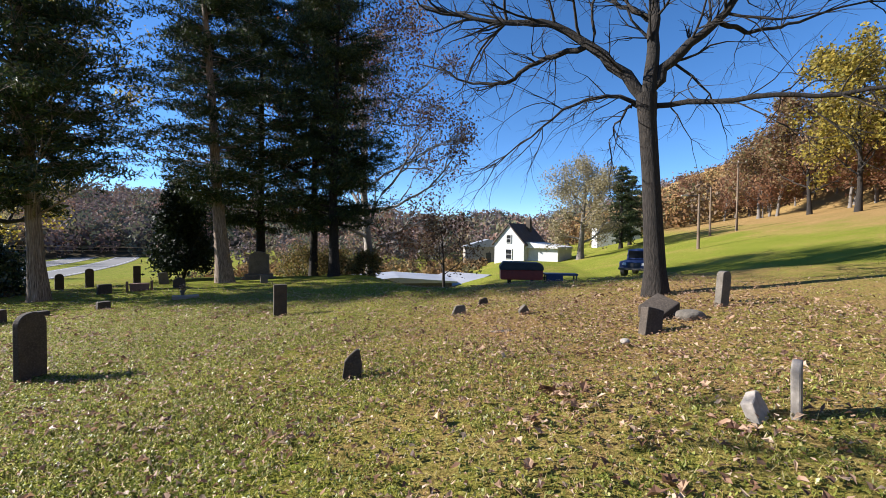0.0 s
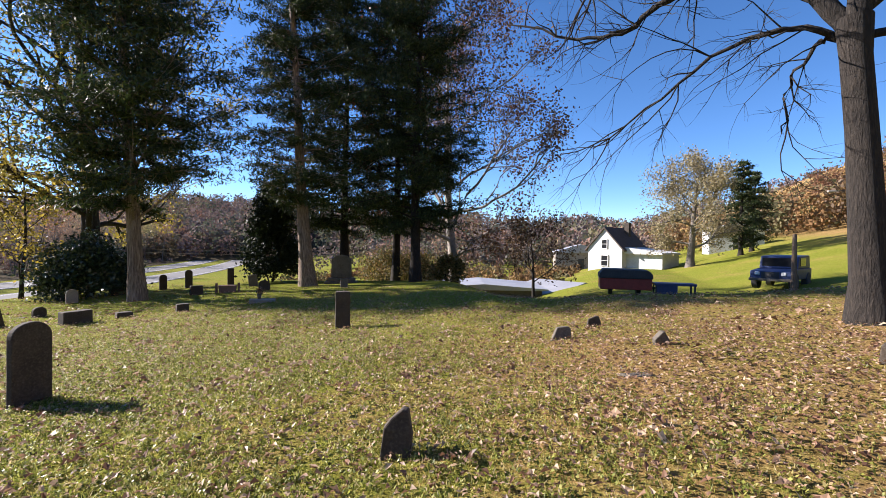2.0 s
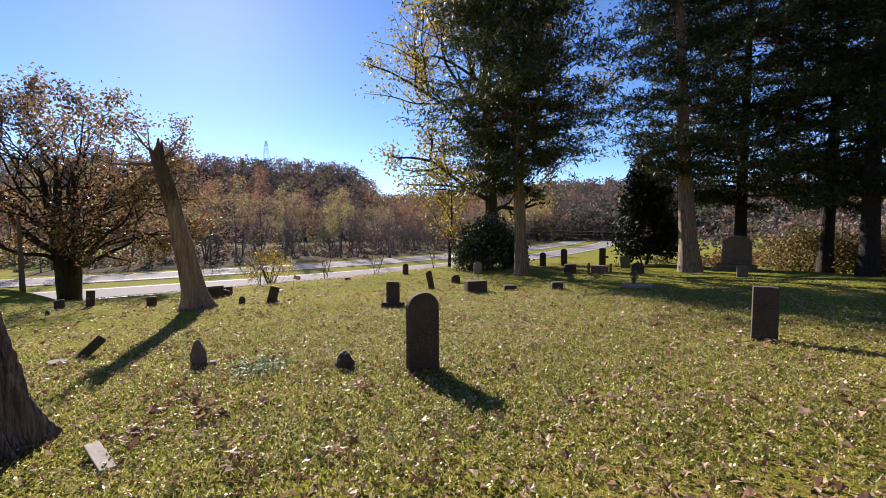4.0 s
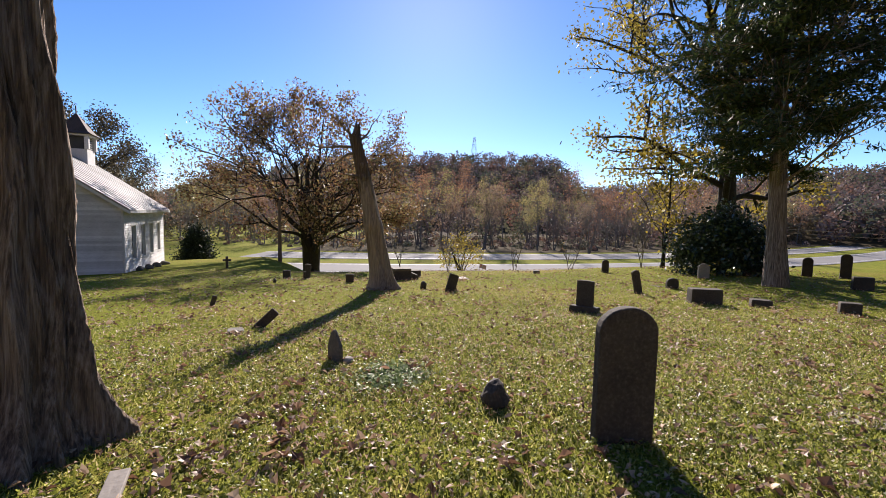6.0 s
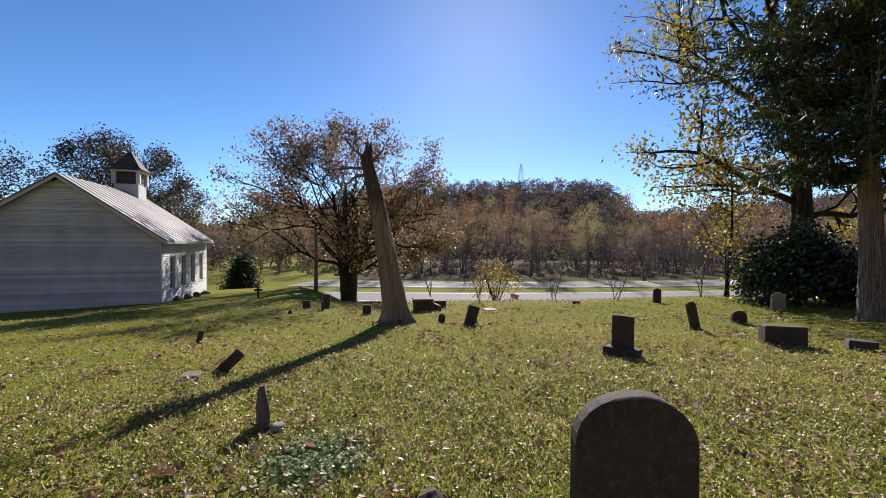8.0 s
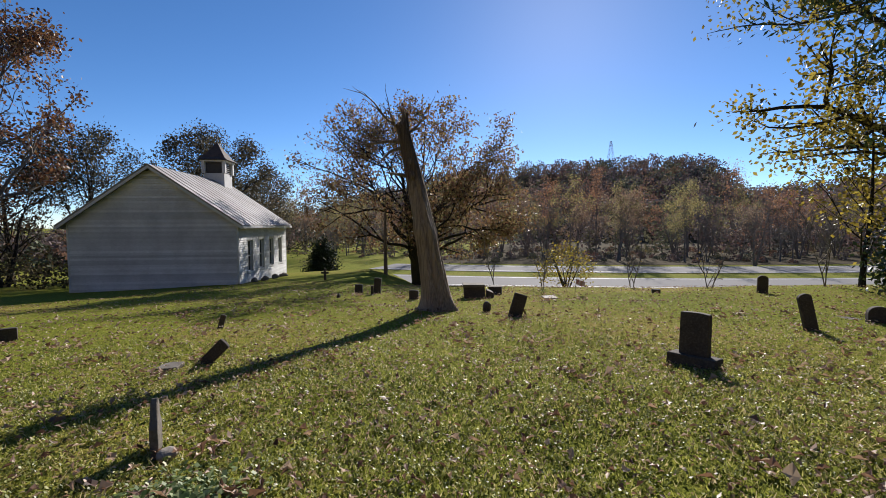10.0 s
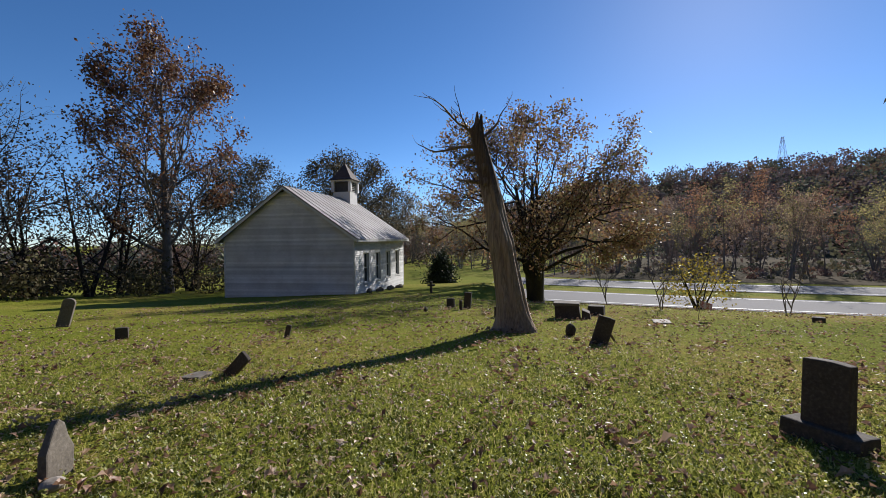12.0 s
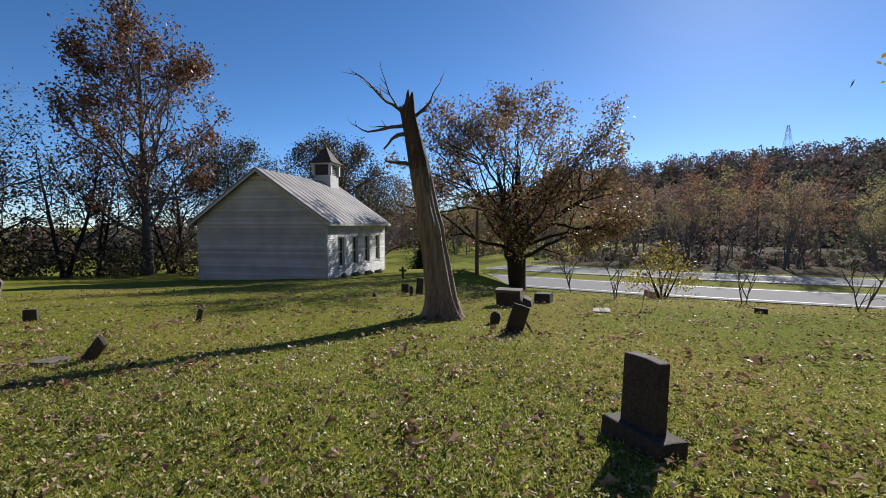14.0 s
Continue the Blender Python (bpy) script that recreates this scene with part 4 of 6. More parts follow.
    for k in range(5):
        z = P + 0.62 + k * 0.14
        for py in (-1, 1):
            part("slat", box_bm(bx - b + 0.11, bx + b - 0.11, W / 2 + py * (b - 0.04) - 0.03, W / 2 + py * (b - 0.04) + 0.03, z, z + 0.03), PAINT_WHITE, belfry)
    part("cornice", box_bm(bx - b - 0.18, bx + b + 0.18, W / 2 - b - 0.18, W / 2 + b + 0.18, P + 1.35, P + 1.45, 0.02), PAINT_WHITE, belfry)
    bm = bmesh.new()
    prof = [(b + 0.32, 1.45), (b + 0.1, 1.62), (b - 0.25, 2.15), (0.05, 2.75)]
    rings = [[bm.verts.new((bx + sx * r, W / 2 + sy * r, P + z)) for sx, sy in ((-1, -1), (1, -1), (1, 1), (-1, 1))] for r, z in prof]
    for lo, hi in zip(rings, rings[1:]):
        for k in range(4):
            bm.faces.new((lo[k], lo[(k + 1) % 4], hi[(k + 1) % 4], hi[k]))
    bm.faces.new(rings[-1])
    bm.faces.new(rings[0][::-1])
    part("belfry_roof", bm, SHINGLE_DARK, belfry, "dark pyramid roof with flared eaves")
    part("finial", box_bm(bx - 0.03, bx + 0.03, W / 2 - 0.03, W / 2 + 0.03, P + 2.7, P + 3.25, 0.01), DARK_TRIM, belfry)


church()


# ---- gravestones ----
def arch(w, h, n=14, shoulder=0.0):
    """Outline of a tablet with a rounded head."""
    r = w / 2
    top = [(r * math.cos(a), h - r * 0.85 + r * 0.85 * math.sin(a)) for a in np.linspace(0, math.pi, n)]
    return [(-r, -0.15), (r, -0.15)] + top


def tablet(x, y, w, h, thick, face, lean=(0, 0), kind="square", mat=None, base=False, label="", seed=0, name="gravestone"):
    """A gravestone; face: the way in degrees that its broad side looks; lean: degrees sideways and back."""
    mat = mat or STONE_DARK
    root = thing(name, pose(x, y, zg(x, y) - 0.02, lean[1], lean[0], face), label or "weathered dark gravestone in the grass", "gravestone", "gravestones")
    if kind == "round":
        out = arch(w, h)
    elif kind == "peak":
        out = [(-w / 2, -0.15), (w / 2, -0.15), (w * 0.44, h * 0.45), (w * 0.22, h * 0.97), (w * 0.02, h), (-w * 0.5, h * 0.58)]
    elif kind == "shard":
        out = [(-w / 2, -0.15), (w / 2, -0.15), (w * 0.5, h * 0.5), (w * 0.16, h * 0.9), (w * 0.04, h), (-w * 0.14, h * 0.88), (-w * 0.5, h * 0.42)]
    else:
        out = [(-w / 2, -0.15), (w / 2, -0.15), (w * 0.49, h * 0.98), (w * 0.1, h), (-w * 0.49, h * 0.985)]
    rough = 0.012 if kind in ("peak", "shard") else 0.005
    part("tablet", slab(out, thick, min(0.012, thick * 0.2), rough, seed, 1), mat, root, "", False)
    if base:
        bm = slab([(-w * 0.85, -0.12), (w * 0.85, -0.12), (w * 0.82, 0.12), (-w * 0.82, 0.12)], thick * 2.4, 0.015, 0.008, seed + 3, 1)
        part("base", bm, mat, root, "wide low base stone")
    return root


def lump(x, y, w, d, h, seed, mat=None, label="rough dark stump of a broken gravestone", turn=0.0, name="stone_stump", cat="stone"):
    rng = np.random.default_rng(seed)
    bm = bmesh.new()
    bmesh.ops.create_icosphere(bm, subdivisions=3, radius=0.5)
    for v in bm.verts:
        v.co = Vector((v.co.x * w, v.co.y * d, v.co.z * h * 1.5 + h * 0.25))
        v.co += noise.noise_vector(v.co * (2.2 / max(w, h)) + Vector((seed, 0, 0))) * 0.18 * min(w, h) + noise.noise_vector(v.co * (7 / max(w, h)) + Vector((seed, 9, 0))) * 0.06 * min(w, h)
    root = tagged(part(name, bm, mat or STONE_DARK), label, cat)
    root.matrix_world = pose(x, y, zg(x, y), 0, 0, turn)
    return root


def flat_stone(x, y, w, d, turn, seed, mat=None, lift=0.03):
    """A flat ledger or marker flush with the lawn, following its slope."""
    rng = np.random.default_rng(seed)
    out = [(math.cos(a) * w / 2 * rng.uniform(0.85, 1.1) * (1.25 if k % 3 == 1 else 1), math.sin(a) * d / 2 * rng.uniform(0.85, 1.1) * (1.25 if k % 3 == 1 else 1)) for k, a in enumerate(np.linspace(0, 2 * math.pi, 12, endpoint=False))]
    bm = slab(out, 0.09, 0.01, 0.006, seed, 0)
    bmesh.ops.transform(bm, matrix=Matrix.Rotation(math.pi / 2, 4, "X"), verts=bm.verts)
    ob = tagged(part("grave_marker", bm, mat or STONE_PALE), "flat pale worn grave marker flush with the lawn", "grave marker", "flat markers")
    sx = math.degrees(math.atan((zg(x + 0.3, y) - zg(x - 0.3, y)) / 0.6))
    sy_ = math.degrees(math.atan((zg(x, y + 0.3) - zg(x, y - 0.3)) / 0.6))
    ob.matrix_world = Matrix.Translation((x, y, zg(x, y) - 0.045)) @ pose(0, 0, 0, sy_, -sx, 0) @ pose(0, 0, 0, 0, 0, turn)
    return ob


def block(x, y, w, d, h, turn, seed, mat=None, label="low dark block gravestone sunk in the lawn", lean=(0, 0)):
    bm = slab([(-w / 2, -0.15), (w / 2, -0.15), (w * 0.48, h), (-w * 0.48, h * 0.97)], d, 0.02, 0.012, seed, 1)
    ob = tagged(part("gravestone", bm, mat or STONE_DARK), label, "gravestone", "gravestones")
    ob.matrix_world = pose(x, y, zg(x, y) - 0.02, lean[1], lean[0], turn)
    return ob


# the stones that the path passes
tablet(-5.5, 5.53, 0.40, 0.94, 0.09, 97, (0, 0), "round", None, False, "tall dark gravestone with a rounded head", 1)
tablet(-4.5, 10.2, 0.3, 0.73, 0.16, 35, (0, 0), "square", None, False, "dark square-topped stone pillar", 2)
tablet(-11.32, 6.85, 0.33, 0.64, 0.11, 60, (0, -3), "square", None, True, "dark square gravestone on a wide base", 3)
tablet(-0.8, 5.36, 0.22, 0.33, 0.1, 20, (6, -4), "peak", STONE_DARK, False, "small grey pointed gravestone fragment", 4)
lump(-7.36, 3.14, 0.14, 0.12, 0.05, 55, STONE_PALE, "small pale stone beside a grave shard")
tablet(-7.4, 2.98, 0.26, 0.38, 0.05, 48, (-4, 0), "shard", STONE_GREY, False, "thin pointed grey gravestone shard", 5)
lump(-6.12, 4.72, 0.26, 0.22, 0.2, 6)
tablet(4.45, 8.5, 0.2, 0.6, 0.12, 30, (6, 0), "round", STONE_GREY, False, "slim tall grey gravestone, leaning slightly", 7)
tablet(2.9, 7.0, 0.26, 0.32, 0.16, 20, (14, -10), "square", STONE_DARK, False, "tilted thick broken gravestone", 8)
block(3.32, 8.0, 0.5, 0.4, 0.24, 35, 9, STONE_DARK, "tilted broken grey slab by the bare tree", (-22, 18))
lump(3.65, 7.62, 0.42, 0.3, 0.13, 10, STONE_GREY, "low rough grey rock among leaves")
tablet(2.82, 4.12, 0.21, 0.2, 0.09, 40, (4, -24), "peak", STONE_PALE, False, "squat pale stone leaning back in the grass", 12)
tablet(3.06, 4.12, 0.15, 0.44, 0.06, 55, (-8, 0), "round", STONE_PALE, False, "slim pale leaning gravestone", 13)
tablet(-0.05, 9.13, 0.26, 0.22, 0.07, 20, (28, -12), "peak", STONE_GREY, False, "tilted grey gravestone fragment", 14)
tablet(0.37, 10.07, 0.22, 0.2, 0.08, 10, (12, 0), "peak", None, False, "small dark gravestone fragment", 15)
tablet(1.23, 8.77, 0.2, 0.2, 0.07, 30, (-15, 10), "peak", STONE_GREY, False, "tilted grey gravestone fragment", 16)
flat_stone(0.85, 7.4, 0.3, 0.16, 10, 17, STONE_GREY)
lump(2.43, 6.38, 0.12, 0.1, 0.05, 18, STONE_PALE, "small pale stone among leaves")
flat_stone(-6.0, 7.55, 0.42, 0.3, 30, 19)
flat_stone(-5.35, 8.4, 0.62, 0.26, 40, 20)
flat_stone(-3.25, 2.8, 0.6, 0.32, 25, 56, STONE_GREY)
# towards the evergreens
tablet(-14.46, 9.14, 0.2, 0.65, 0.09, 95, (-12, 0), "round", None, False, "slim dark gravestone leaning sideways", 21)
tablet(-15.74, 10.61, 0.34, 0.32, 0.12, 90, (0, 0), "round", None, False, "small dark round-headed gravestone", 22)
flat_stone(-16.2, 10.35, 0.55, 0.3, 10, 23, STONE_DARK)
tablet(-19.1, 13.3, 0.38, 0.54, 0.1, 75, (0, 0), "round", STONE_PALE, False, "pale grey round-headed gravestone", 24)
block(-12.75, 9.95, 0.68, 0.3, 0.36, 85, 25)
block(-12.45, 11.0, 0.4, 0.25, 0.16, 70, 26)
block(-20.6, 14.0, 0.62, 0.3, 0.25, 80, 27)
block(-20.1, 15.6, 0.4, 0.25, 0.28, 80, 28)
tablet(-21.0, 10.3, 0.28, 0.52, 0.09, 90, (0, 0), "round", None, False, "small dark round-headed gravestone", 29)
tablet(-20.7, 18.2, 0.34, 0.75, 0.1, 60, (0, 0), "round", None, False, "tall dark gravestone with a rounded head", 30)
tablet(-19.95, 19.05, 0.34, 0.94, 0.1, 60, (0, 0), "round", None, False, "tall dark gravestone with a rounded head", 31)
tablet(-19.25, 21.1, 0.34, 0.94, 0.12, 50, (0, 0), "square", None, False, "tall dark square-topped gravestone", 32)
block(-16.3, 16.5, 0.5, 0.25, 0.4, 60, 33)
tablet(-17.2, 20.7, 0.45, 0.6, 0.12, 50, (-8, 0), "square", STONE_GREY, False, "leaning grey gravestone beside the yew", 34)
tablet(-14.54, 18.66, 0.5, 0.46, 0.12, 50, (0, 0), "round", None, False, "small dark round-headed gravestone", 35)
tablet(-10.9, 19.8, 0.34, 0.42, 0.14, 40, (0, 0), "square", STONE_GREY, False, "small grey square gravestone", 36)
block(-11.64, 12.2, 0.35, 0.22, 0.24, 60, 37)
# towards the dead tree
tablet(-14.55, 4.02, 0.29, 0.5, 0.07, 120, (17, 0), "square", None, False, "dark tablet leaning on a prop", 38)
lump(-15.3, 3.2, 0.2, 0.16, 0.2, 39)
block(-19.0, 2.5, 0.45, 0.35, 0.25, 100, 41)
tablet(-9.4, 1.08, 0.15, 0.38, 0.06, 110, (46, 0), "square", None, False, "dark slab tilted far over in the lawn", 42)
flat_stone(-9.1, 0.85, 0.36, 0.25, 20, 43, STONE_GREY)
tablet(-11.5, -1.0, 0.1, 0.27, 0.05, 120, (16, 0), "square", None, False, "thin dark leaning stone post", 44)
tablet(-17.06, 0.5, 0.28, 0.28, 0.1, 100, (0, 0), "square", None, False, "small dark square gravestone", 45)
tablet(-18.4, -1.5, 0.24, 0.55, 0.1, 110, (4, 0), "square", None, False, "dark narrow gravestone beyond the dead tree", 46)
tablet(-17.9, -1.4, 0.09, 0.32, 0.08, 110, (0, 0), "square", None, False, "thin dark stone post", 47)
tablet(-18.7, -2.4, 0.28, 0.3, 0.1, 100, (0, 0), "square", None, False, "small dark square gravestone", 48)
lump(-17.0, -2.1, 0.14, 0.12, 0.13, 49)
block(-20.1, 7.3, 0.25, 0.2, 0.13, 90, 50)
tablet(-9.35, -7.1, 0.26, 0.68, 0.1, 150, (14, 0), "round", STONE_GREY, False, "grey leaning gravestone on the open lawn", 51)
tablet(-9.57, -3.6, 0.22, 0.2, 0.1, 150, (0, 0), "square", None, False, "small dark square gravestone", 52)
tablet(-8.43, -11.2, 0.36, 0.64, 0.12, 160, (0, 0), "square", STONE_GREY, False, "grey square gravestone on the open lawn", 53)
flat_stone(-18.3, 4.3, 0.8, 0.4, 10, 54)


# ---- valley: house, sheds, vehicles, poles ----
def house():
    """White story-and-a-half house with a steep gable and a low wing."""
    x, y = 1.9, 74
    z = -2.0
    root = thing("house", pose(x, y, z, 0, 0, -30), "white gabled house with a low wing in the valley", "house")
    part("wall", slab([(-2.7, -1.5), (2.7, -1.5), (2.7, 3.0), (0, 5.9), (-2.7, 3.0)], 7, 0), PAINT_WHITE, root)
    for s in (-1, 1):
        bm = slab([(s * 3.1, 2.55), (s * 3.1, 2.8), (0, 6.15), (0, 5.9)], 7.6)
        part("roof", bm, SHINGLE_DARK, root, "dark shingle roof")
    part("wing", box_bm(2.7, 7.8, -2.2, 3.0, -1.5, 2.3), PAINT_WHITE, root)
    part("wing_roof", slab([(2.5, 2.2), (8.1, 2.2), (8.0, 2.45), (2.5, 3.2)], 5.8), PAINT_WHITE, root)
    for wx, wz, w, h in ((0, 3.0, 0.75, 1.2), (0.05, 0.4, 1.0, 1.5)):
        win = part("window", box_bm(wx - w / 2, wx + w / 2, -3.55, -3.5, wz, wz + h), GLASS_DARK, root)
        bm = bmesh.new()
        for a, b, c, d in ((-w / 2 - 0.1, -w / 2, -0.1, h + 0.1), (w / 2, w / 2 + 0.1, -0.1, h + 0.1), (-w / 2, w / 2, h, h + 0.1), (-w / 2, w / 2, -0.1, 0), (-w / 2, w / 2, h / 2 - 0.04, h / 2 + 0.04)):
            box(bm, wx + a, wx + b, -3.62, -3.5, wz + c, wz + d)
        part("window_frame", bm, PAINT_WHITE, win)
    part("chimney", box_bm(0.6, 1.3, 1.0, 1.7, 4.5, 6.9), STONE_DARK, root)


def shed(name, x, y, z, w, d, h, turn, wall, roof, label, rise=0.5):
    root = thing(name, pose(x, y, z, 0, 0, turn), label, "building")
    part("wall", box_bm(-w / 2, w / 2, -d / 2, d / 2, -1.2, h), wall, root)
    part("roof", slab([(-w / 2 - 0.4, h), (w / 2 + 0.4, h), (w / 2 + 0.4, h + 0.12), (0, h + rise + 0.12), (-w / 2 - 0.4, h + 0.12)], d + 0.8), roof, root)
    part("door", box_bm(-0.5, 0.5, -d / 2 - 0.04, -d / 2 - 0.005, -0.2, 1.9), DARK_TRIM, root)
    return root


def wheel_set(root, spots, r, w):
    for sx, sy in spots:
        bm = bmesh.new()
        bmesh.ops.create_cone(bm, cap_ends=True, segments=20, radius1=r, radius2=r, depth=w)
        soften(bm, 0.03)
        bmesh.ops.transform(bm, matrix=Matrix.Translation((sx, sy, r)) @ Matrix.Rotation(math.pi / 2, 4, "Y"), verts=bm.verts)
        wh = part("wheel", bm, DARK_TRIM, root)
        bm = bmesh.new()
        bmesh.ops.create_cone(bm, cap_ends=True, segments=14, radius1=r * 0.5, radius2=r * 0.45, depth=w + 0.04)
        bmesh.ops.transform(bm, matrix=Matrix.Translation((sx, sy, r)) @ Matrix.Rotation(math.pi / 2, 4, "Y"), verts=bm.verts)
        part("rim", bm, STONE_GREY, wh)


def army_truck():
    """A boxy dark blue utility vehicle on the grass."""
    x, y = 10.0, 33.0
    root = thing("utility_truck", pose(x, y, zg(x, y), 0, 0, 150), "boxy dark blue off-road truck parked on the grass", "truck")
    bm = slab([(-2.2, 0.55), (2.2, 0.55), (2.2, 1.05), (0.7, 1.15), (-2.2, 1.15)], 1.9, 0.06)
    bmesh.ops.transform(bm, matrix=Matrix.Rotation(math.pi / 2, 4, "Z"), verts=bm.verts)
    part("body", bm, BLUE_PAINT, root)
    bm = slab([(-2.1, 1.15), (0.75, 1.15), (0.45, 1.85), (-1.9, 1.9)], 1.8, 0.06)
    bmesh.ops.transform(bm, matrix=Matrix.Rotation(math.pi / 2, 4, "Z"), verts=bm.verts)
    cab = part("cab", bm, BLUE_PAINT, root)
    part("windscreen", box_bm(-0.75, 0.75, 0.6, 0.7, 1.25, 1.75), GLASS_DARK, cab)
    for s in (-1, 1):
        part("side_window", box_bm(s * 0.9 - 0.03, s * 0.9 + 0.03, -0.9, 0.3, 1.3, 1.75), GLASS_DARK, cab)
        part("headlight", box_bm(s * 0.6 - 0.12, s * 0.6 + 0.12, 2.18, 2.24, 0.8, 1.0, 0.03), PAINT_LINE, root)
    part("grille", box_bm(-0.4, 0.4, 2.17, 2.23, 0.65, 1.0), DARK_TRIM, root)
    part("bumper", box_bm(-0.95, 0.95, 2.2, 2.4, 0.5, 0.65, 0.02), STONE_GREY, root)
    wheel_set(root, [(-0.85, 1.35), (0.85, 1.35), (-0.85, -1.35), (0.85, -1.35)], 0.46, 0.3)


def red_trailer():
    x, y = 1.45, 28.5
    root = thing("trailer", pose(x, y, zg(x, y), 0, 0, 5), "red trailer under a dark rounded cover", "trailer")
    part("bed", box_bm(-1.3, 1.3, -0.7, 0.7, 0.35, 0.95, 0.03), RED_PAINT, root)
    bm = slab([(-1.35, 0.95), (1.35, 0.95), (1.33, 1.2), (1.1, 1.42), (-1.1, 1.45), (-1.33, 1.2)], 1.45, 0.05, 0.02, 3, 1)
    part("cover", bm, DARK_TRIM, root, "dark sagging cover")
    wheel_set(root, [(-0.72, 0.1), (0.72, 0.1)], 0.35, 0.2)
    part("drawbar", box_bm(1.3, 2.0, -0.06, 0.06, 0.4, 0.5), DARK_TRIM, root)


def flat_cart():
    x, y = 3.9, 28.6
    root = thing("work_table", pose(x, y, zg(x, y), 0, 0, 5), "dark blue flat table standing on the grass", "table")
    part("top", box_bm(-1.0, 1.0, -0.45, 0.45, 0.62, 0.74, 0.01), BLUE_PAINT, root)
    part("apron", box_bm(-0.9, 0.1, -0.4, -0.36, 0.1, 0.62), BLUE_PAINT, root)
    for sx in (-0.92, 0.92):
        for sy in (-0.38, 0.38):
            part("leg", box_bm(sx - 0.04, sx + 0.04, sy - 0.04, sy + 0.04, -0.05, 0.62), DARK_TRIM, root)


def utility_pole(x, y, h, label, arm=True, lamp=False, lean=0.0):
    root = thing("street_lamp" if lamp else "utility_pole", pose(x, y, zg(x, y), 0, lean, 0), label, "street lamp" if lamp else "utility pole")
    bm = bmesh.new()
    bmesh.ops.create_cone(bm, cap_ends=True, segments=10, radius1=0.15, radius2=0.09, depth=h + 0.4)
    bmesh.ops.translate(bm, verts=bm.verts, vec=(0, 0, h / 2 - 0.2))
    part("pole", bm, DEAD_WOOD, root)
    if arm:
        part("crossarm", box_bm(-1.0, 1.0, -0.16, -0.06, h - 0.5, h - 0.36, 0.01), DEAD_WOOD, root)
        for k in (-0.85, 0.0, 0.85):
            part("insulator", box_bm(k - 0.05, k + 0.05, -0.16, -0.06, h - 0.36, h - 0.2, 0.02), STONE_PALE, root)
    if lamp:
        part("arm", box_bm(-1.3, 0.0, -0.03, 0.03, h - 0.15, h - 0.09), DARK_TRIM, root)
        part("lamp_head", box_bm(-1.65, -1.1, -0.12, 0.12, h - 0.22, h - 0.06, 0.03), STONE_PALE, root)


def pylon():
    """Lattice power pylon on the ridge."""
    x, y = -395, 9
    root = thing("power_pylon", pose(x, y, 52, 0, 0, 20), "grey lattice power pylon on the wooded ridge", "pylon")
    soup = Soup()
    legs = [[(sx * w, sy * w, z) for z, w in ((0, 2.6), (6, 1.9), (12, 1.2), (18, 0.5))] for sx, sy in ((-1, -1), (1, -1), (1, 1), (-1, 1))]
    for g in legs:
        soup.add(*tube(g, [0.08] * 4, 4))
    for a, b in zip(legs, legs[1:] + legs[:1]):
        for k in range(3):
            soup.add(*tube([a[k], b[k + 1]], [0.06] * 2, 4))
            soup.add(*tube([b[k], a[k + 1]], [0.06] * 2, 4))
    array_part("tower", *soup.arrays(), STEEL, root)
    for z, w in ((11.5, 4.5), (14.5, 3.8), (17.4, 3.0)):
        part("crossarm", box_bm(-w, w, -0.08, 0.08, z, z + 0.16), STEEL, root)


house()
army_truck()
red_trailer()
flat_cart()
utility_pole(29.6, 62.5, 9.2, "tall wooden utility pole on the field")
utility_pole(26.2, 62.0, 6.3, "wooden pole with a small lamp", False)
utility_pole(19.0, 47, 5.4, "wooden pole with an arm lamp on the field", False, True)
utility_pole(13, 80, 9, "pale wooden utility pole before the woods", False)
utility_pole(9.6, 30.0, 3.1, "short wooden post before the truck", False)
utility_pole(-33, -9, 4.4, "dark slim post below the churchyard", False)
pylon()
shed("farm_shed", -9.4, 38, -4.4, 9, 6, 2.2, 20, STONE_GREY, STEEL_WHITE, "low shed with a bright metal roof", 0.35)
shed("farm_shed", -3.4, 42, -4.9, 8, 4.5, 2.2, 60, STONE_GREY, STEEL_WHITE, "long low shed with a bright metal roof", 0.8)
shed("barn", -4.5, 88, -3.0, 9, 7, 3.0, 10, STONE_PALE, STEEL_WHITE, "pale barn with a metal roof in the valley", 1.4)
shed("garage", 21, 92, zg(21, 92), 8, 6, 3.2, 0, PAINT_WHITE, STEEL_WHITE, "white garage beyond the willow", 1.2)
broadleaf("willow_tree", 10.5, 66, 14, 0.5, 61, BARK_GREY, WILLOW_LEAF, "tall pale weeping willow losing its leaves", 0.2, 15, 0.42, 3, 12, 0.13, 0.5, (0, 0), 1, (0.4, 1.1), None, "", -0.04, spread_to=0.45)
conifer("spruce_tree", 17.5, 72, 13, 0.3, 62, BARK_DARK, CONIFER, "dark spruce beyond the willow", 0.1, 26, 3.0, 0.2, 7)
conifer("spruce_tree", 19.8, 76, 11.5, 0.3, 63, BARK_DARK, CONIFER, "dark spruce beyond the willow", 0.1, 26, 2.8, 0.2, 7)


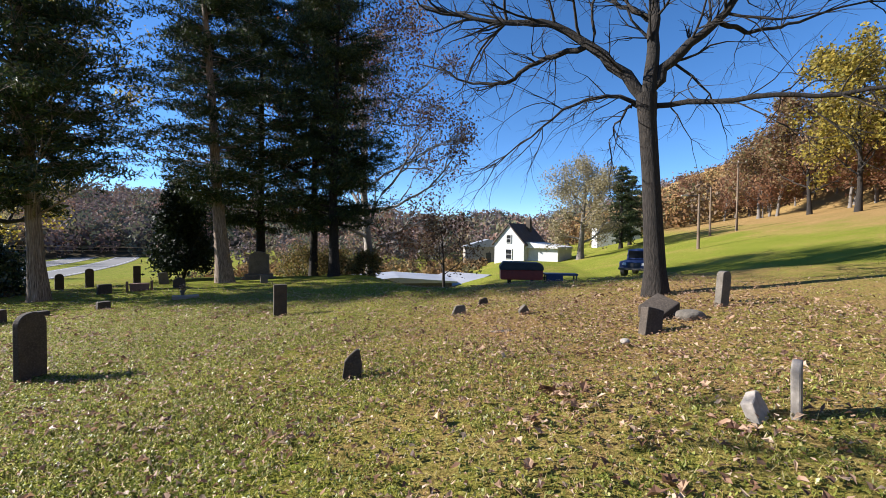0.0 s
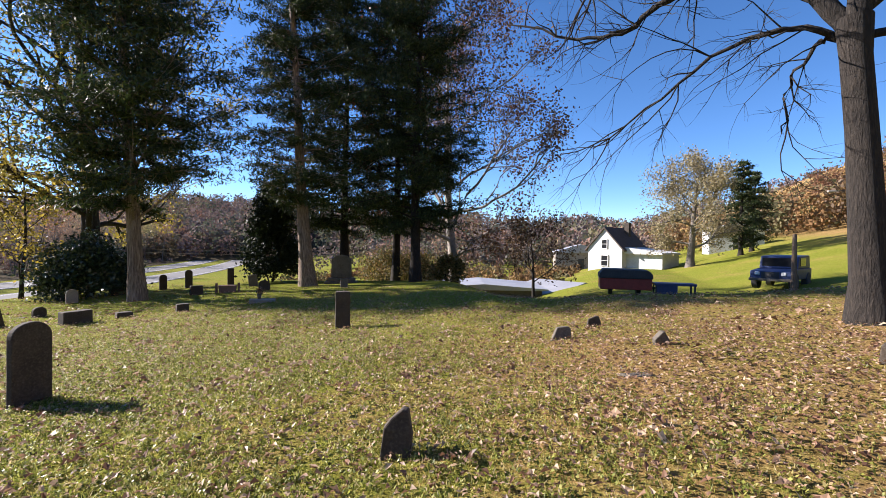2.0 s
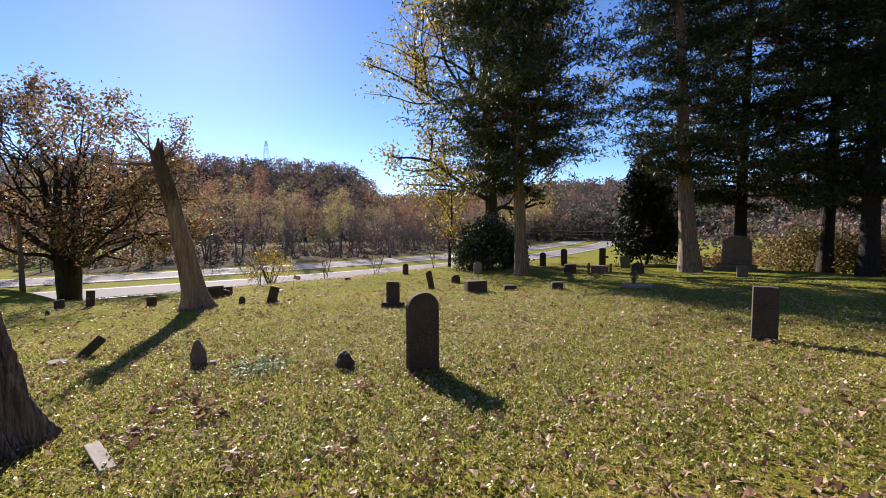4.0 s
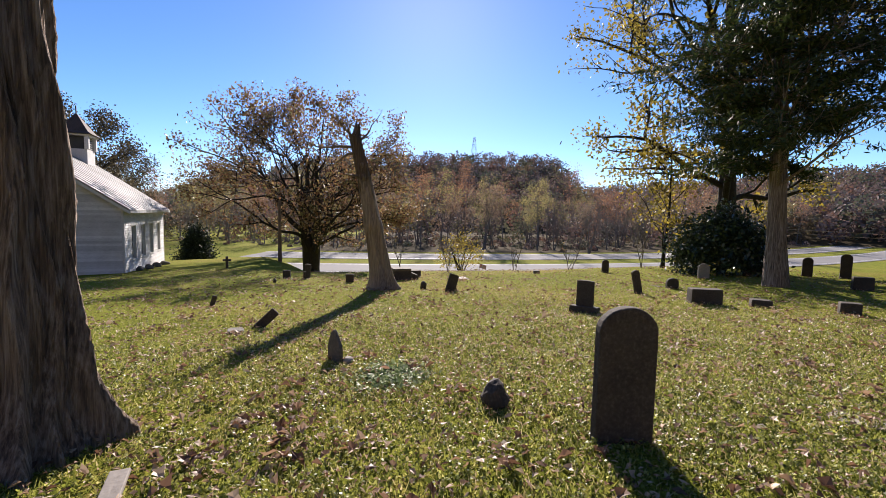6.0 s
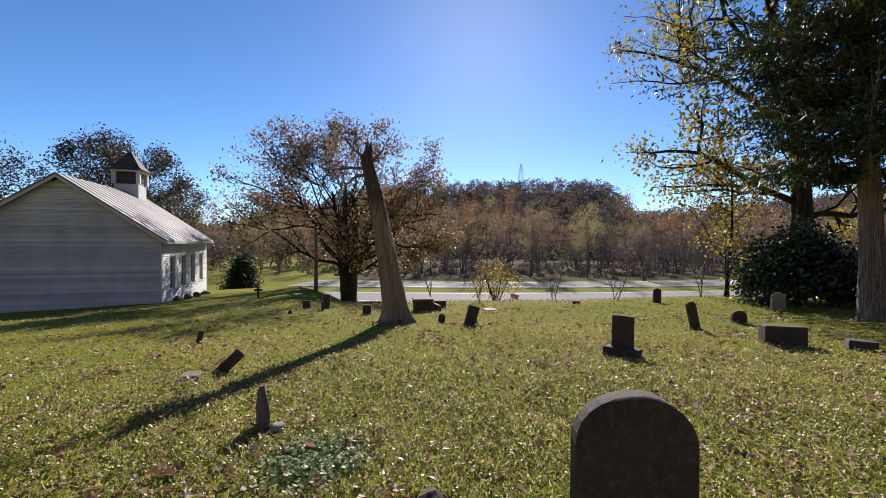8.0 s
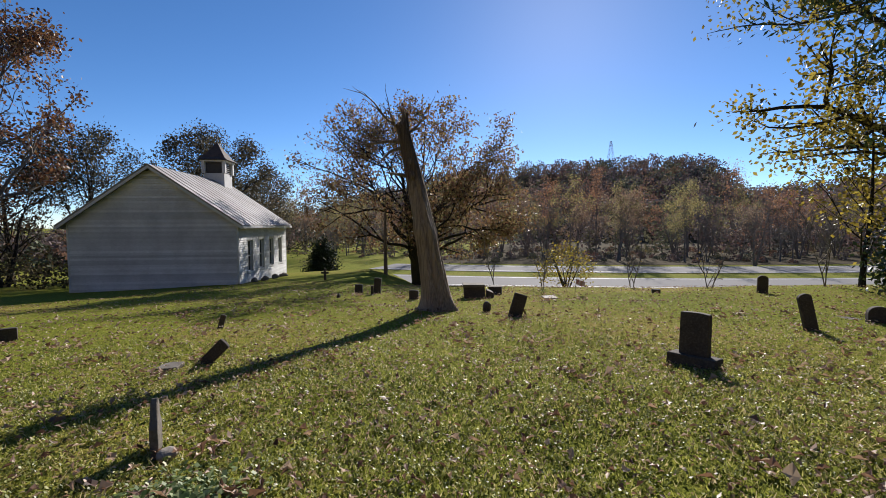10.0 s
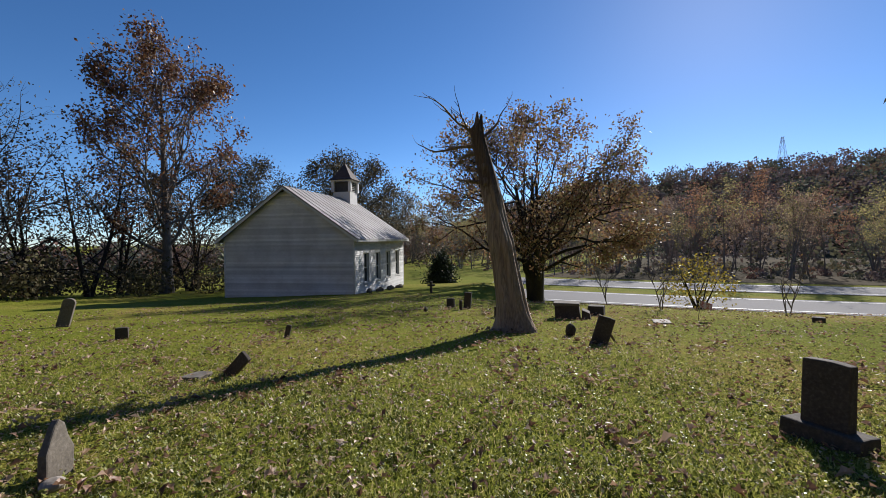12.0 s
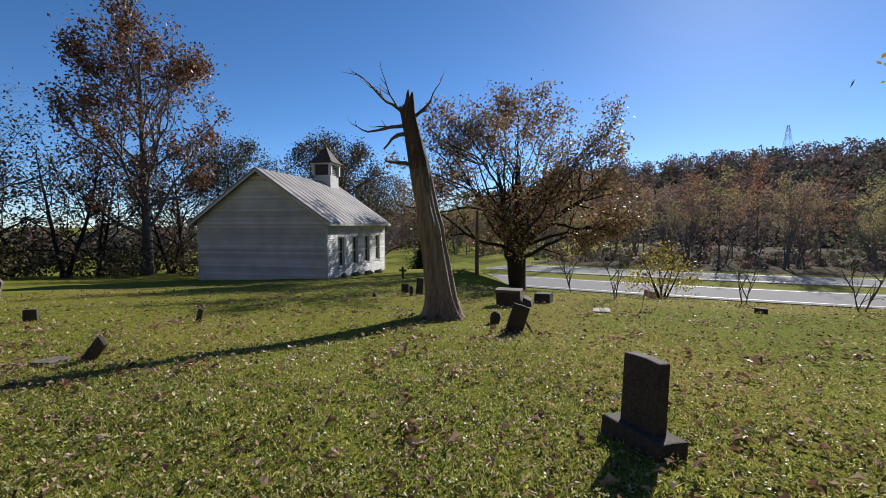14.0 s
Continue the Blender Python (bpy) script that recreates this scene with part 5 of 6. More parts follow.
# ---- woods ----
def far_forest(name, spots, label, size=(3.0, 5.0), per=70, leaf=0.9, seed=1, material=None, tall=1.25):
    """Distant woods: one crown of ragged leaf clumps for each spot."""
    rng = np.random.default_rng(seed)
    spots = np.asarray(spots)
    n = len(spots)
    s = rng.uniform(*size, (n, 1, 1))
    d = rng.normal(0, 1, (n, per, 3))
    d /= np.linalg.norm(d, axis=2, keepdims=True)
    c = spots[:, None] + d * s * rng.uniform(0.55, 1.0, (n, per, 1)) * (1, 1, tall) + (0, 0, 1) * s * 1.2
    v, f = [], []
    c = c.reshape(-1, 3)
    m = len(c)
    a = rng.normal(0, 1, (m, 3))
    a /= np.linalg.norm(a, axis=1, keepdims=True)
    b = np.cross(a, rng.normal(0, 1, (m, 3)))
    b /= np.linalg.norm(b, axis=1, keepdims=True)
    k = leaf * rng.uniform(0.6, 1.4, (m, 1))
    v = np.stack([c - a * k, c + b * k * 0.7, c + a * k, c - b * k * 0.7], 1).reshape(-1, 3)
    me = bpy.data.meshes.new(name)
    fill_mesh(me, v, np.arange(4 * m).reshape(-1, 4))
    tint = me.attributes.new("tint", "FLOAT", "FACE")
    tint.data.foreach_set("value", np.repeat(rng.random(n), per).astype(np.float32))
    me.materials.append(material)
    return tagged(new(name, me), label, "woods", "", "stuff")


def hill_height(yaw):
    """Elevation of the skyline in degrees over the yaw in degrees, left of north."""
    return np.interp(yaw, [-60, -30, -12, -3, 3, 8, 20, 48, 66, 72, 75.6, 77.6, 80, 96, 108, 121, 126, 140, 180], [14, 10, 5.5, 2.6, 3.6, 3.0, 4.2, 5.2, 4.2, 3.6, 3.8, 6.8, 7.9, 7.9, 7.2, 4.2, 1.3, 1.0, 1.0])


def ridge(name, r0, r1, yaw0, yaw1, factor, label):
    """A wooded hill: a terrain strip that climbs from r0 to its crest at r1."""
    yaws = np.radians(np.arange(yaw0, yaw1 + 0.1, 1.0))
    top = hill_height(np.degrees(yaws)) * factor
    rows = np.linspace(0, 1.25, 12)
    v = []
    for q in rows:
        r = r0 + (r1 - r0) * q
        z = -7 + (np.tan(np.radians(top)) * r1 + 8 - 9) * np.minimum(q, 2 - q) ** 1.15
        v.append(np.stack([-np.sin(yaws) * r - 3, np.cos(yaws) * r + 4, z], -1))
    v = np.array(v)
    k = len(yaws)
    i, j = np.meshgrid(np.arange(11), np.arange(k - 1), indexing="ij")
    a = (i * k + j).ravel()
    tagged(array_part(name, v.reshape(-1, 3), np.stack([a, a + 1, a + k + 1, a + k], -1), FOREST_FLOOR, None, "", True), label, "hill", "", "structure")
    return v


rng = np.random.default_rng(77)


def scatter_on(v, n, low=0.02, high=1.0):
    """Spots on a ridge strip."""
    rows, cols = v.shape[:2]
    q, w = rng.uniform(low, high, n) * (rows - 3), rng.uniform(0, cols - 1.001, n)
    i, j = q.astype(int), w.astype(int)
    fq, fw = (q - i)[:, None], (w - j)[:, None]
    return (v[i, j] * (1 - fq) + v[i + 1, j] * fq) * (1 - fw) + (v[i, j + 1] * (1 - fq) + v[i + 1, j + 1] * fq) * fw


west_ridge = ridge("backdrop", 190, 400, 40, 150, 1.0, "wooded hill beyond the river")
north_ridge = ridge("backdrop", 260, 560, -30, 62, 1.0, "wooded hill across the valley")
far_forest("far_woods", scatter_on(west_ridge, 2000), "autumn woods on the hill beyond the river", (3.5, 6.5), 110, 0.72, 81, WOODS)
far_forest("far_woods", scatter_on(north_ridge, 1300), "autumn woods on the hill across the valley", (5, 8), 60, 1.25, 82, WOODS)
n = 950
hx, hy = 52 + rng.random(n) ** 1.5 * 200, rng.uniform(10, 260, n)
far_forest("far_woods", np.stack([hx, hy, ground_z(hx, hy) + 1.0], -1), "autumn woods on the slope above the field", (2.2, 4.2), 95, 0.42, 83, WOODS_WARM)
n = 160
hx, hy = rng.uniform(14, 60, n), rng.uniform(100, 190, n)
far_forest("far_woods", np.stack([hx, hy, ground_z(hx, hy)], -1), "rusty woods at the head of the field", (2.5, 4.2), 160, 0.38, 84, WOODS_WARM)

# brush and trees over the valley floor
n = 260
hx, hy = rng.uniform(-45, -4, n), rng.uniform(52, 84, n)
far_forest("brush", np.stack([hx, hy, ground_z(hx, hy) - 0.6], -1), "brown brush on the valley floor", (0.5, 1.3), 60, 0.2, 88, WOODS_WARM, 0.7)
n = 170
hx, hy = rng.uniform(-75, 12, n), rng.uniform(95, 150, n)
far_forest("far_woods", np.stack([hx, hy, ground_z(hx, hy)], -1), "brown leafless woods along the valley", (2.0, 3.8), 110, 0.4, 89, WOODS)
broadleaf("oak_tree", 41, 59, 20, 0.32, 97, BARK_DARK, YELLOW_LEAF, "tall yellow autumn oak on the hillside field", 0.2, 18, 0.4, 3, 8, 0.2, 0.6, spread_to=0.36, group="hillside oaks")
broadleaf("oak_tree", 42.5, 70, 17, 0.3, 98, BARK_DARK, OAK_LEAF, "tall rusty autumn oak on the hillside field", 0.2, 18, 0.4, 3, 8, 0.2, 0.6, spread_to=0.38, group="hillside oaks")
broadleaf("oak_tree", 46, 52, 19, 0.32, 99, BARK_DARK, YELLOW_LEAF, "tall yellow autumn oak on the hillside field", 0.2, 18, 0.4, 3, 8, 0.2, 0.6, spread_to=0.36, group="hillside oaks")
broadleaf("oak_tree", 43, 84, 14, 0.3, 100, BARK_GREY, OAK_LEAF, "tall rusty autumn oak on the hillside field", 0.2, 18, 0.4, 3, 7, 0.2, 0.6, spread_to=0.38, group="hillside oaks")
# rusty trees along the head of the field
EDGE = broadleaf("field_tree", 56, 62, 11, 0.2, 95, BARK_GREY, HAZY_RUST, "orange and rust autumn tree at the field's edge", 0.25, 14, 0.34, 2, 9, 0.2, 0.6, group="field edge trees")
EDGE_B = broadleaf("field_tree", 60, 50, 10, 0.2, 96, BARK_GREY, YELLOW_LEAF, "yellow autumn tree at the field's edge", 0.25, 14, 0.34, 2, 8, 0.2, 0.6, group="field edge trees")
for k in range(40):
    x, y = rng.uniform(46, 62) - 0.12 * k, 30 + 2.2 * k + rng.uniform(-2, 2)
    o = copy_thing(EDGE if rng.random() < 0.6 else EDGE_B, pose(x, y, zg(x, y) - 0.1, 0, 0, rng.uniform(0, 360)))
    s = rng.uniform(0.7, 1.2)
    o.scale = (s, s, s)
n = 500
az, rr = np.radians(rng.uniform(128, 235, n)), rng.uniform(75, 150, n)
hx, hy = -10 - np.sin(az) * rr, -10 + np.cos(az) * rr
far_forest("far_woods", np.stack([hx, hy, ground_z(hx, hy) - 1.0], -1), "brown woods beyond the thicket", (2.0, 3.6), 120, 0.45, 87, WOODS)

# the line of trees between road and river: four kinds, each repeated
KINDS = [
    broadleaf("riverside_tree", -96, 8, 17, 0.16, 91, BARK_GREY, HAZY_BROWN, "slender bare riverside tree with brown leaves", 0.3, 12, 0.3, 3, 3, 0.13, 0.4, (0, 0), 2, (0.8, 1.25), -6.6, "riverside trees", kids=(1, 4), spread_to=0.26),
    broadleaf("riverside_tree", -98, 20, 15, 0.16, 92, BARK_GREY, HAZY_OLIVE, "slender riverside tree with olive leaves", 0.3, 12, 0.3, 3, 4, 0.13, 0.4, (0, 0), 1, (0.7, 1.2), -6.6, "riverside trees", kids=(1, 4), spread_to=0.28),
    broadleaf("riverside_tree", -100, -6, 17, 0.16, 93, BARK_GREY, HAZY_RUST, "slender riverside tree with rusty leaves", 0.3, 12, 0.3, 3, 3, 0.13, 0.4, (0, 0), 1, (0.8, 1.25), -6.6, "riverside trees", kids=(1, 4), spread_to=0.26),
    broadleaf("riverside_tree", -94, 30, 15, 0.16, 94, BARK_GREY, None, "bare grey riverside tree", 0.15, 14, 0.32, 2, 0, 0.2, 0.6, (0, 0), 3, (0.7, 1.2), -6.6, "riverside trees", kids=(1, 4), spread_to=0.26),
]
for k in range(170):
    y = -105 + 1.6 * k + rng.uniform(-2, 2)
    x = float(road_edge(y)) - 36 - rng.uniform(0, 34)
    o = copy_thing(KINDS[rng.integers(0, 4)], pose(x, y, -6.6, 0, 0, rng.uniform(0, 360)) @ Matrix.Scale(1.0, 4))
    s = rng.uniform(0.6, 1.15)
    o.scale = (s, s, s * rng.uniform(0.85, 1.2))
n = 850
by = rng.uniform(-130, 200, n)
bx = road_edge(by) - 34 - rng.uniform(0, 45, n)
far_forest("undergrowth", np.stack([bx, by, np.full(n, -7.2)], -1), "brown and olive undergrowth along the river", (0.5, 1.2), 70, 0.2, 85, WOODS, 0.8)

n = 300
by = rng.uniform(-150, 210, n)
bx = road_edge(by) - rng.uniform(52, 105, n)
far_forest("far_woods", np.stack([bx, by, np.full(n, -6.0)], -1), "brown and olive woods along the river", (2.4, 4.2), 110, 0.42, 90, WOODS, 1.3)

# trees about the church
for x, y, h, sd in ((-34, -26, 12, 101), (-38, -31, 14, 102), (-30, -36, 13, 103), (-44, -30, 13, 104), (-26, -40, 12, 105)):
    broadleaf("locust_tree", x, y, h, 0.26, sd, BARK_DARK, GREY_LEAF, "dark tree with few leaves behind the church", 0.2, 15, 0.42, 3, 9, 0.1, 0.4, group="trees behind the church")
for x, y, h, sd in ((-15, -30, 13, 111), (-11, -33, 11, 112), (-7, -31, 9, 113), (-2, -34, 10, 114), (-17.5, -33, 12, 115), (-13, -34, 10, 116), (-9, -29.5, 8, 117), (-22.5, -33, 9, 118), (-5, -30, 8, 119)):
    broadleaf("thicket_tree", x, y, h, 0.16, sd, BARK_DARK, BROWN_LEAF, "thin dark tree of the thicket", 0.15, 12, 0.4, 2, 5, 0.1, 0.4, (0, 0), 2, group="thicket trees")
n = 360
tx, ty = rng.uniform(-25, 22, n), rng.uniform(-42, -27, n)
far_forest("thicket", np.stack([tx, ty, ground_z(tx, ty) - 0.4], -1), "dark tangled thicket at the lawn's edge", (0.7, 1.8), 85, 0.11, 86, THICKET, 1.0)
# saplings below the crest
for x, y, h, sd in ((-21.5, 3.7, 2.6, 121), (-23.5, 6.8, 2.3, 122), (-22.5, 9.2, 2.2, 123), (-24.5, 1.2, 2.8, 124), (-24, 13, 4.5, 125)):
    broadleaf("sapling", x, y, h, 0.02, sd, BARK_GREY, OLIVE_LEAF, "thin bare sapling below the crest of the lawn", 0.15, 5, 0.28, 2, 1, 0.035, 0.12, (0, 0), 2, (0.8, 1.3), keep=0.35, kids=(1, 3), group="saplings")
broadleaf("young_maple", -23.4, 13.7, 7, 0.09, 136, BARK_DARK, YELLOW_LEAF, "young tree with yellow leaves beside the holly", 0.12, 14, 0.42, 2, 14, 0.075, 0.3, spread_to=0.36)
broadleaf("locust_tree", -9.5, -24, 11, 0.2, 137, BARK_DARK, GREY_LEAF, "bare dark tree at the edge of the lawn", 0.22, 14, 0.42, 3, 2, 0.07, 0.3, spread_to=0.42, keep=0.5)
shrub("yellow_bush", -25.5, 4.2, 2.6, 2.2, 131, YELLOW_LEAF, "open bush with small yellow leaves", 1400, 0.05)
shrub("yellow_bush", -23.8, 15.5, 2.2, 2.4, 132, YELLOW_LEAF, "open bush with small yellow leaves", 2400, 0.06)
shrub("laurel_bush", -10.5, 27.5, 3.5, 1.9, 133, OLIVE_LEAF, "low olive green bush under the evergreens", 4500, 0.07)
shrub("laurel_bush", -13.5, 28.5, 3.5, 2.4, 134, OLIVE_LEAF, "low olive green bush under the evergreens", 4500, 0.07)
shrub("laurel_bush", -8.0, 26.2, 2.2, 1.6, 135, OLIVE_LEAF, "low olive green bush under the evergreens", 3500, 0.07)

# ---- small things ----
def monument():
    """Broad grey granite family stone on a stepped base, under the evergreens."""
    x, y = -13.2, 23.0
    root = thing("monument", pose(x, y, zg(x, y) - 0.05, 0, 0, 30), "broad grey granite monument on a stepped base", "monument")
    part("stone", slab([(-0.55, 0.3), (0.55, 0.3), (0.52, 1.35), (0.3, 1.52), (0, 1.58), (-0.3, 1.52), (-0.52, 1.35)], 0.35, 0.03, 0.008, 61, 1), STONE_GREY, root)
    part("plinth", box_bm(-0.75, 0.75, -0.32, 0.32, 0.12, 0.3, 0.02), STONE_GREY, root)
    part("footing", box_bm(-0.9, 0.9, -0.42, 0.42, -0.1, 0.12, 0.02), STONE_GREY, root)


def planter():
    """Low stone trough between two short posts."""
    x, y = -15.4, 17.35
    root = thing("stone_planter", pose(x, y, zg(x, y), 0, 0, 45), "low reddish stone trough between short posts", "planter")
    part("trough", slab([(-0.32, -0.1), (0.32, -0.1), (0.38, 0.32), (-0.38, 0.32)], 0.35, 0.02, 0.01, 62, 1), RUSTY_STONE, root)
    for s in (-1, 1):
        part("post", box_bm(s * 0.45 - 0.05, s * 0.45 + 0.05, -0.05, 0.05, -0.1, 0.42, 0.01), RUSTY_STONE, root)


def wreath():
    """Flat pale marker with a vase of faded flowers."""
    x, y = -10.6, 14.4
    root = thing("flower_marker", pose(x, y, zg(x, y), 0, 0, 40), "pale flat marker with a vase of faded flowers", "grave marker")
    part("slab", slab([(-0.42, -0.08), (0.42, -0.08), (0.42, 0.09), (-0.42, 0.09)], 0.34, 0.015, 0.004, 63, 0), STONE_PALE, root)
    bm = bmesh.new()
    bmesh.ops.create_cone(bm, cap_ends=True, segments=14, radius1=0.05, radius2=0.08, depth=0.18)
    bmesh.ops.translate(bm, verts=bm.verts, vec=(-0.1, 0, 0.18))
    vase = part("vase", bm, STONE_GREY, root)
    g = np.random.default_rng(64)
    array_part("flowers", *leaf_cards(g, np.array([(-0.1, 0, 0.36)]), 160, 0.06, 0.03), FALLEN, root, "faded dry flowers")


def small_flag(x, y, turn, label):
    root = thing("grave_flag", pose(x, y, zg(x, y), 0, 6, turn), label, "flag")
    bm = bmesh.new()
    bmesh.ops.create_cone(bm, cap_ends=True, segments=8, radius1=0.008, radius2=0.006, depth=0.5)
    bmesh.ops.translate(bm, verts=bm.verts, vec=(0, 0, 0.2))
    part("stick", bm, DEAD_WOOD, root)
    n = 8
    v = [(0.005 + 0.26 * i / n, 0.02 * math.sin(i * 1.3), 0.28 + 0.16 * j - 0.05 * i / n) for i in range(n + 1) for j in (0, 1)]
    f = [(2 * i, 2 * i + 2, 2 * i + 3, 2 * i + 1) for i in range(n)]
    array_part("cloth", np.array(v), np.array(f), FADED_RED, root, "faded red and white cloth")


def cross_marker():
    x, y = -24.7, -8.2
    root = thing("cross_marker", pose(x, y, zg(x, y), 0, 0, 110), "small dark stone cross near the church", "gravestone")
    part("upright", box_bm(-0.06, 0.06, -0.05, 0.05, -0.1, 0.6, 0.01), STONE_DARK, root)
    part("crossbar", box_bm(-0.2, 0.2, -0.054, 0.054, 0.34, 0.45, 0.01), STONE_DARK, root)


def prop():
    """Wooden prop that holds up the leaning tablet."""
    root = tagged(part("wooden_prop", box_bm(-0.02, 0.02, -0.02, 0.02, -0.05, 0.4, 0.004), DEAD_WOOD), "short wooden prop behind a leaning tablet", "prop")
    root.matrix_world = pose(-14.85, 4.2, zg(-14.85, 4.2), 0, -32, 120)


def old_board():
    bm = slab([(-0.25, 0), (0.25, 0.0), (0.24, 0.03), (-0.23, 0.03)], 0.1, 0.006, 0.004, 66, 1)
    ob = tagged(part("old_board", bm, STONE_PALE), "pale weathered board lying at the cedar's foot", "board")
    ob.matrix_world = pose(-4.62, 2.66, zg(-4.62, 2.66) - 0.01, 0, 4, 28)


def wires():
    """Two slack wires beyond the evergreens."""
    soup = Soup()
    for k in (0, 0.5):
        t = np.linspace(0, 1, 24)
        p = np.stack([-75 + 45 * t, 40 + 28 * t, -0.2 - k + 2.0 * (2 * t - 1) ** 2 * 0.5], -1)
        soup.add(*tube(p, np.full(24, 0.025), 4))
    for e in ((-75, 40), (-30, 68)):
        soup.add(*tube([(*e, -6.6), (*e, 1.6)], [0.14, 0.1], 8))
    tagged(array_part("power_line", *soup.arrays(), DEAD_WOOD), "slack wires between wooden poles above the road", "power line")


def stone_steps():
    """Rough stones along the church's footing."""
    for k in range(7):
        lump(-24.6 - 0.95 * k, -12.95 - 0.47 * k + 0.3 * (k % 2), 0.4 + 0.1 * (k % 3), 0.35, 0.22, 140 + k, STONE_GREY, "rough grey footing stone beside the church", 30 * k, "footing_stone")


def box_tomb():
    """Sunken box tomb: side slabs, a cracked end and a tilted lid."""
    x, y = -17.7, 2.2
    root = thing("box_tomb", pose(x, y, zg(x, y) - 0.04, 0, -4, 110), "big dark box tomb with a tilted stone lid", "tomb")
    part("body", slab([(-0.32, -0.15), (0.32, -0.15), (0.3, 0.36), (-0.31, 0.4)], 0.48, 0.015, 0.012, 71, 1), STONE_DARK, root)
    lid = slab([(-0.33, 0.0), (0.31, -0.04), (0.31, 0.03), (-0.33, 0.08)], 0.5, 0.012, 0.01, 72, 1)
    bmesh.ops.translate(lid, verts=lid.verts, vec=(0, 0, 0.4))
    # paler stone than the body: sunlight on the top is put into the colour
    part("lid", lid, STONE_GREY, root, "tilted lid, its sunlit top painted in as paler stone")
    part("fallen_end", slab([(0.34, -0.15), (0.58, -0.15), (0.55, 0.16), (0.36, 0.26)], 0.42, 0.015, 0.014, 73, 1), STONE_DARK, root, "broken end block leaning out")


box_tomb()
monument()
planter()
wreath()
small_flag(-19.4, 4.95, 100, "small faded flag by a grave on the crest")
cross_marker()
prop()
old_board()
wires()
stone_steps()


# ---- grass and fallen leaves ----
def near_path(n, reach, seed):
    """Spots on the lawn along the stretch that is walked."""
    g = np.random.default_rng(seed)
    f = g.random(n)
    x = 1.6 - 10.5 * f + g.normal(0, reach, n)
    y = 1.0 + 7.0 * f + g.normal(0, reach, n)
    return x, y, g


def lawn_z(x, y):
    return far_z(x, y)


def dryness(x, y):
    """How thin and dry the turf is: worn under the bare tree, patchy elsewhere."""
    patch = np.sin(1.1 * x + 0.6 * y + 2 * np.sin(0.5 * y)) * np.sin(1.3 * y - 0.7 * x + 1.5 * np.sin(0.8 * x)) + 0.5 * np.sin(3.7 * x + 2 * np.sin(2.1 * y)) * np.sin(3.1 * y + 1.0)
    return np.clip(0.62 * np.exp(-((x - 2.6) ** 2 + (y - 7.2) ** 2) / 38) + 0.42 * np.clip(patch + 0.25, 0, 1) + 0.5 * np.exp(-((x + 4.6) ** 2 + (y - 2.3) ** 2) / 1.6), 0, 0.92)


def grass():
    x, y, g = near_path(380000, 3.7, 201)
    keep = g.random(len(x)) < 1.0 - dryness(x, y)
    x, y = x[keep], y[keep]
    n = len(x)
    h = g.uniform(0.02, 0.06, n)
    a = g.uniform(0, 6.28, n)
    w = g.uniform(0.003, 0.008, n)
    z = lawn_z(x, y) - 0.004
    lx, ly = g.normal(0, 0.5, n) * h, g.normal(0, 0.5, n) * h
    v = np.stack([np.stack([x - np.cos(a) * w, y - np.sin(a) * w, z], -1), np.stack([x + np.cos(a) * w, y + np.sin(a) * w, z], -1), np.stack([x + lx, y + ly, z + h], -1)], 1)
    ob = array_part("grass", v.reshape(-1, 3), np.arange(3 * n).reshape(-1, 3), GRASS_BLADE)
    tagged(ob, "short green grass blades of the lawn", "grass", "", "stuff")


def clover():
    """Low broad leaves in small tussocks, with gaps between them."""
    x, y, g = near_path(52000, 3.5, 204)
    keep = g.random(len(x)) < 1.0 - dryness(x, y)
    x, y = x[keep], y[keep]
    k = 12
    n = k * len(x)
    tall = np.repeat(g.uniform(0.02, 0.075, len(x)), k)
    dx, dy = g.normal(0, 0.026, n), g.normal(0, 0.026, n)
    x, y = np.repeat(x, k) + dx, np.repeat(y, k) + dy
    dome = np.exp(-(dx * dx + dy * dy) / 0.0014)
    c = np.stack([x, y, lawn_z(x, y) + 0.006 + tall * dome * g.uniform(0.5, 1.0, n)], -1)
    a = g.uniform(0, 6.28, n)
    s = g.uniform(0.006, 0.013, n)[:, None]
    u = np.stack([np.cos(a), np.sin(a), g.normal(0, 0.7, n)], -1) * s
    w = np.stack([-np.sin(a), np.cos(a), g.normal(0, 0.7, n)], -1) * s * 0.8
    v = np.stack([c - u, c + w, c + u, c - w], 1).reshape(-1, 3)
    tagged(array_part("clover", v, np.arange(4 * n).reshape(-1, 4), CLOVER), "low clover and weed leaves in the lawn", "clover", "", "stuff")


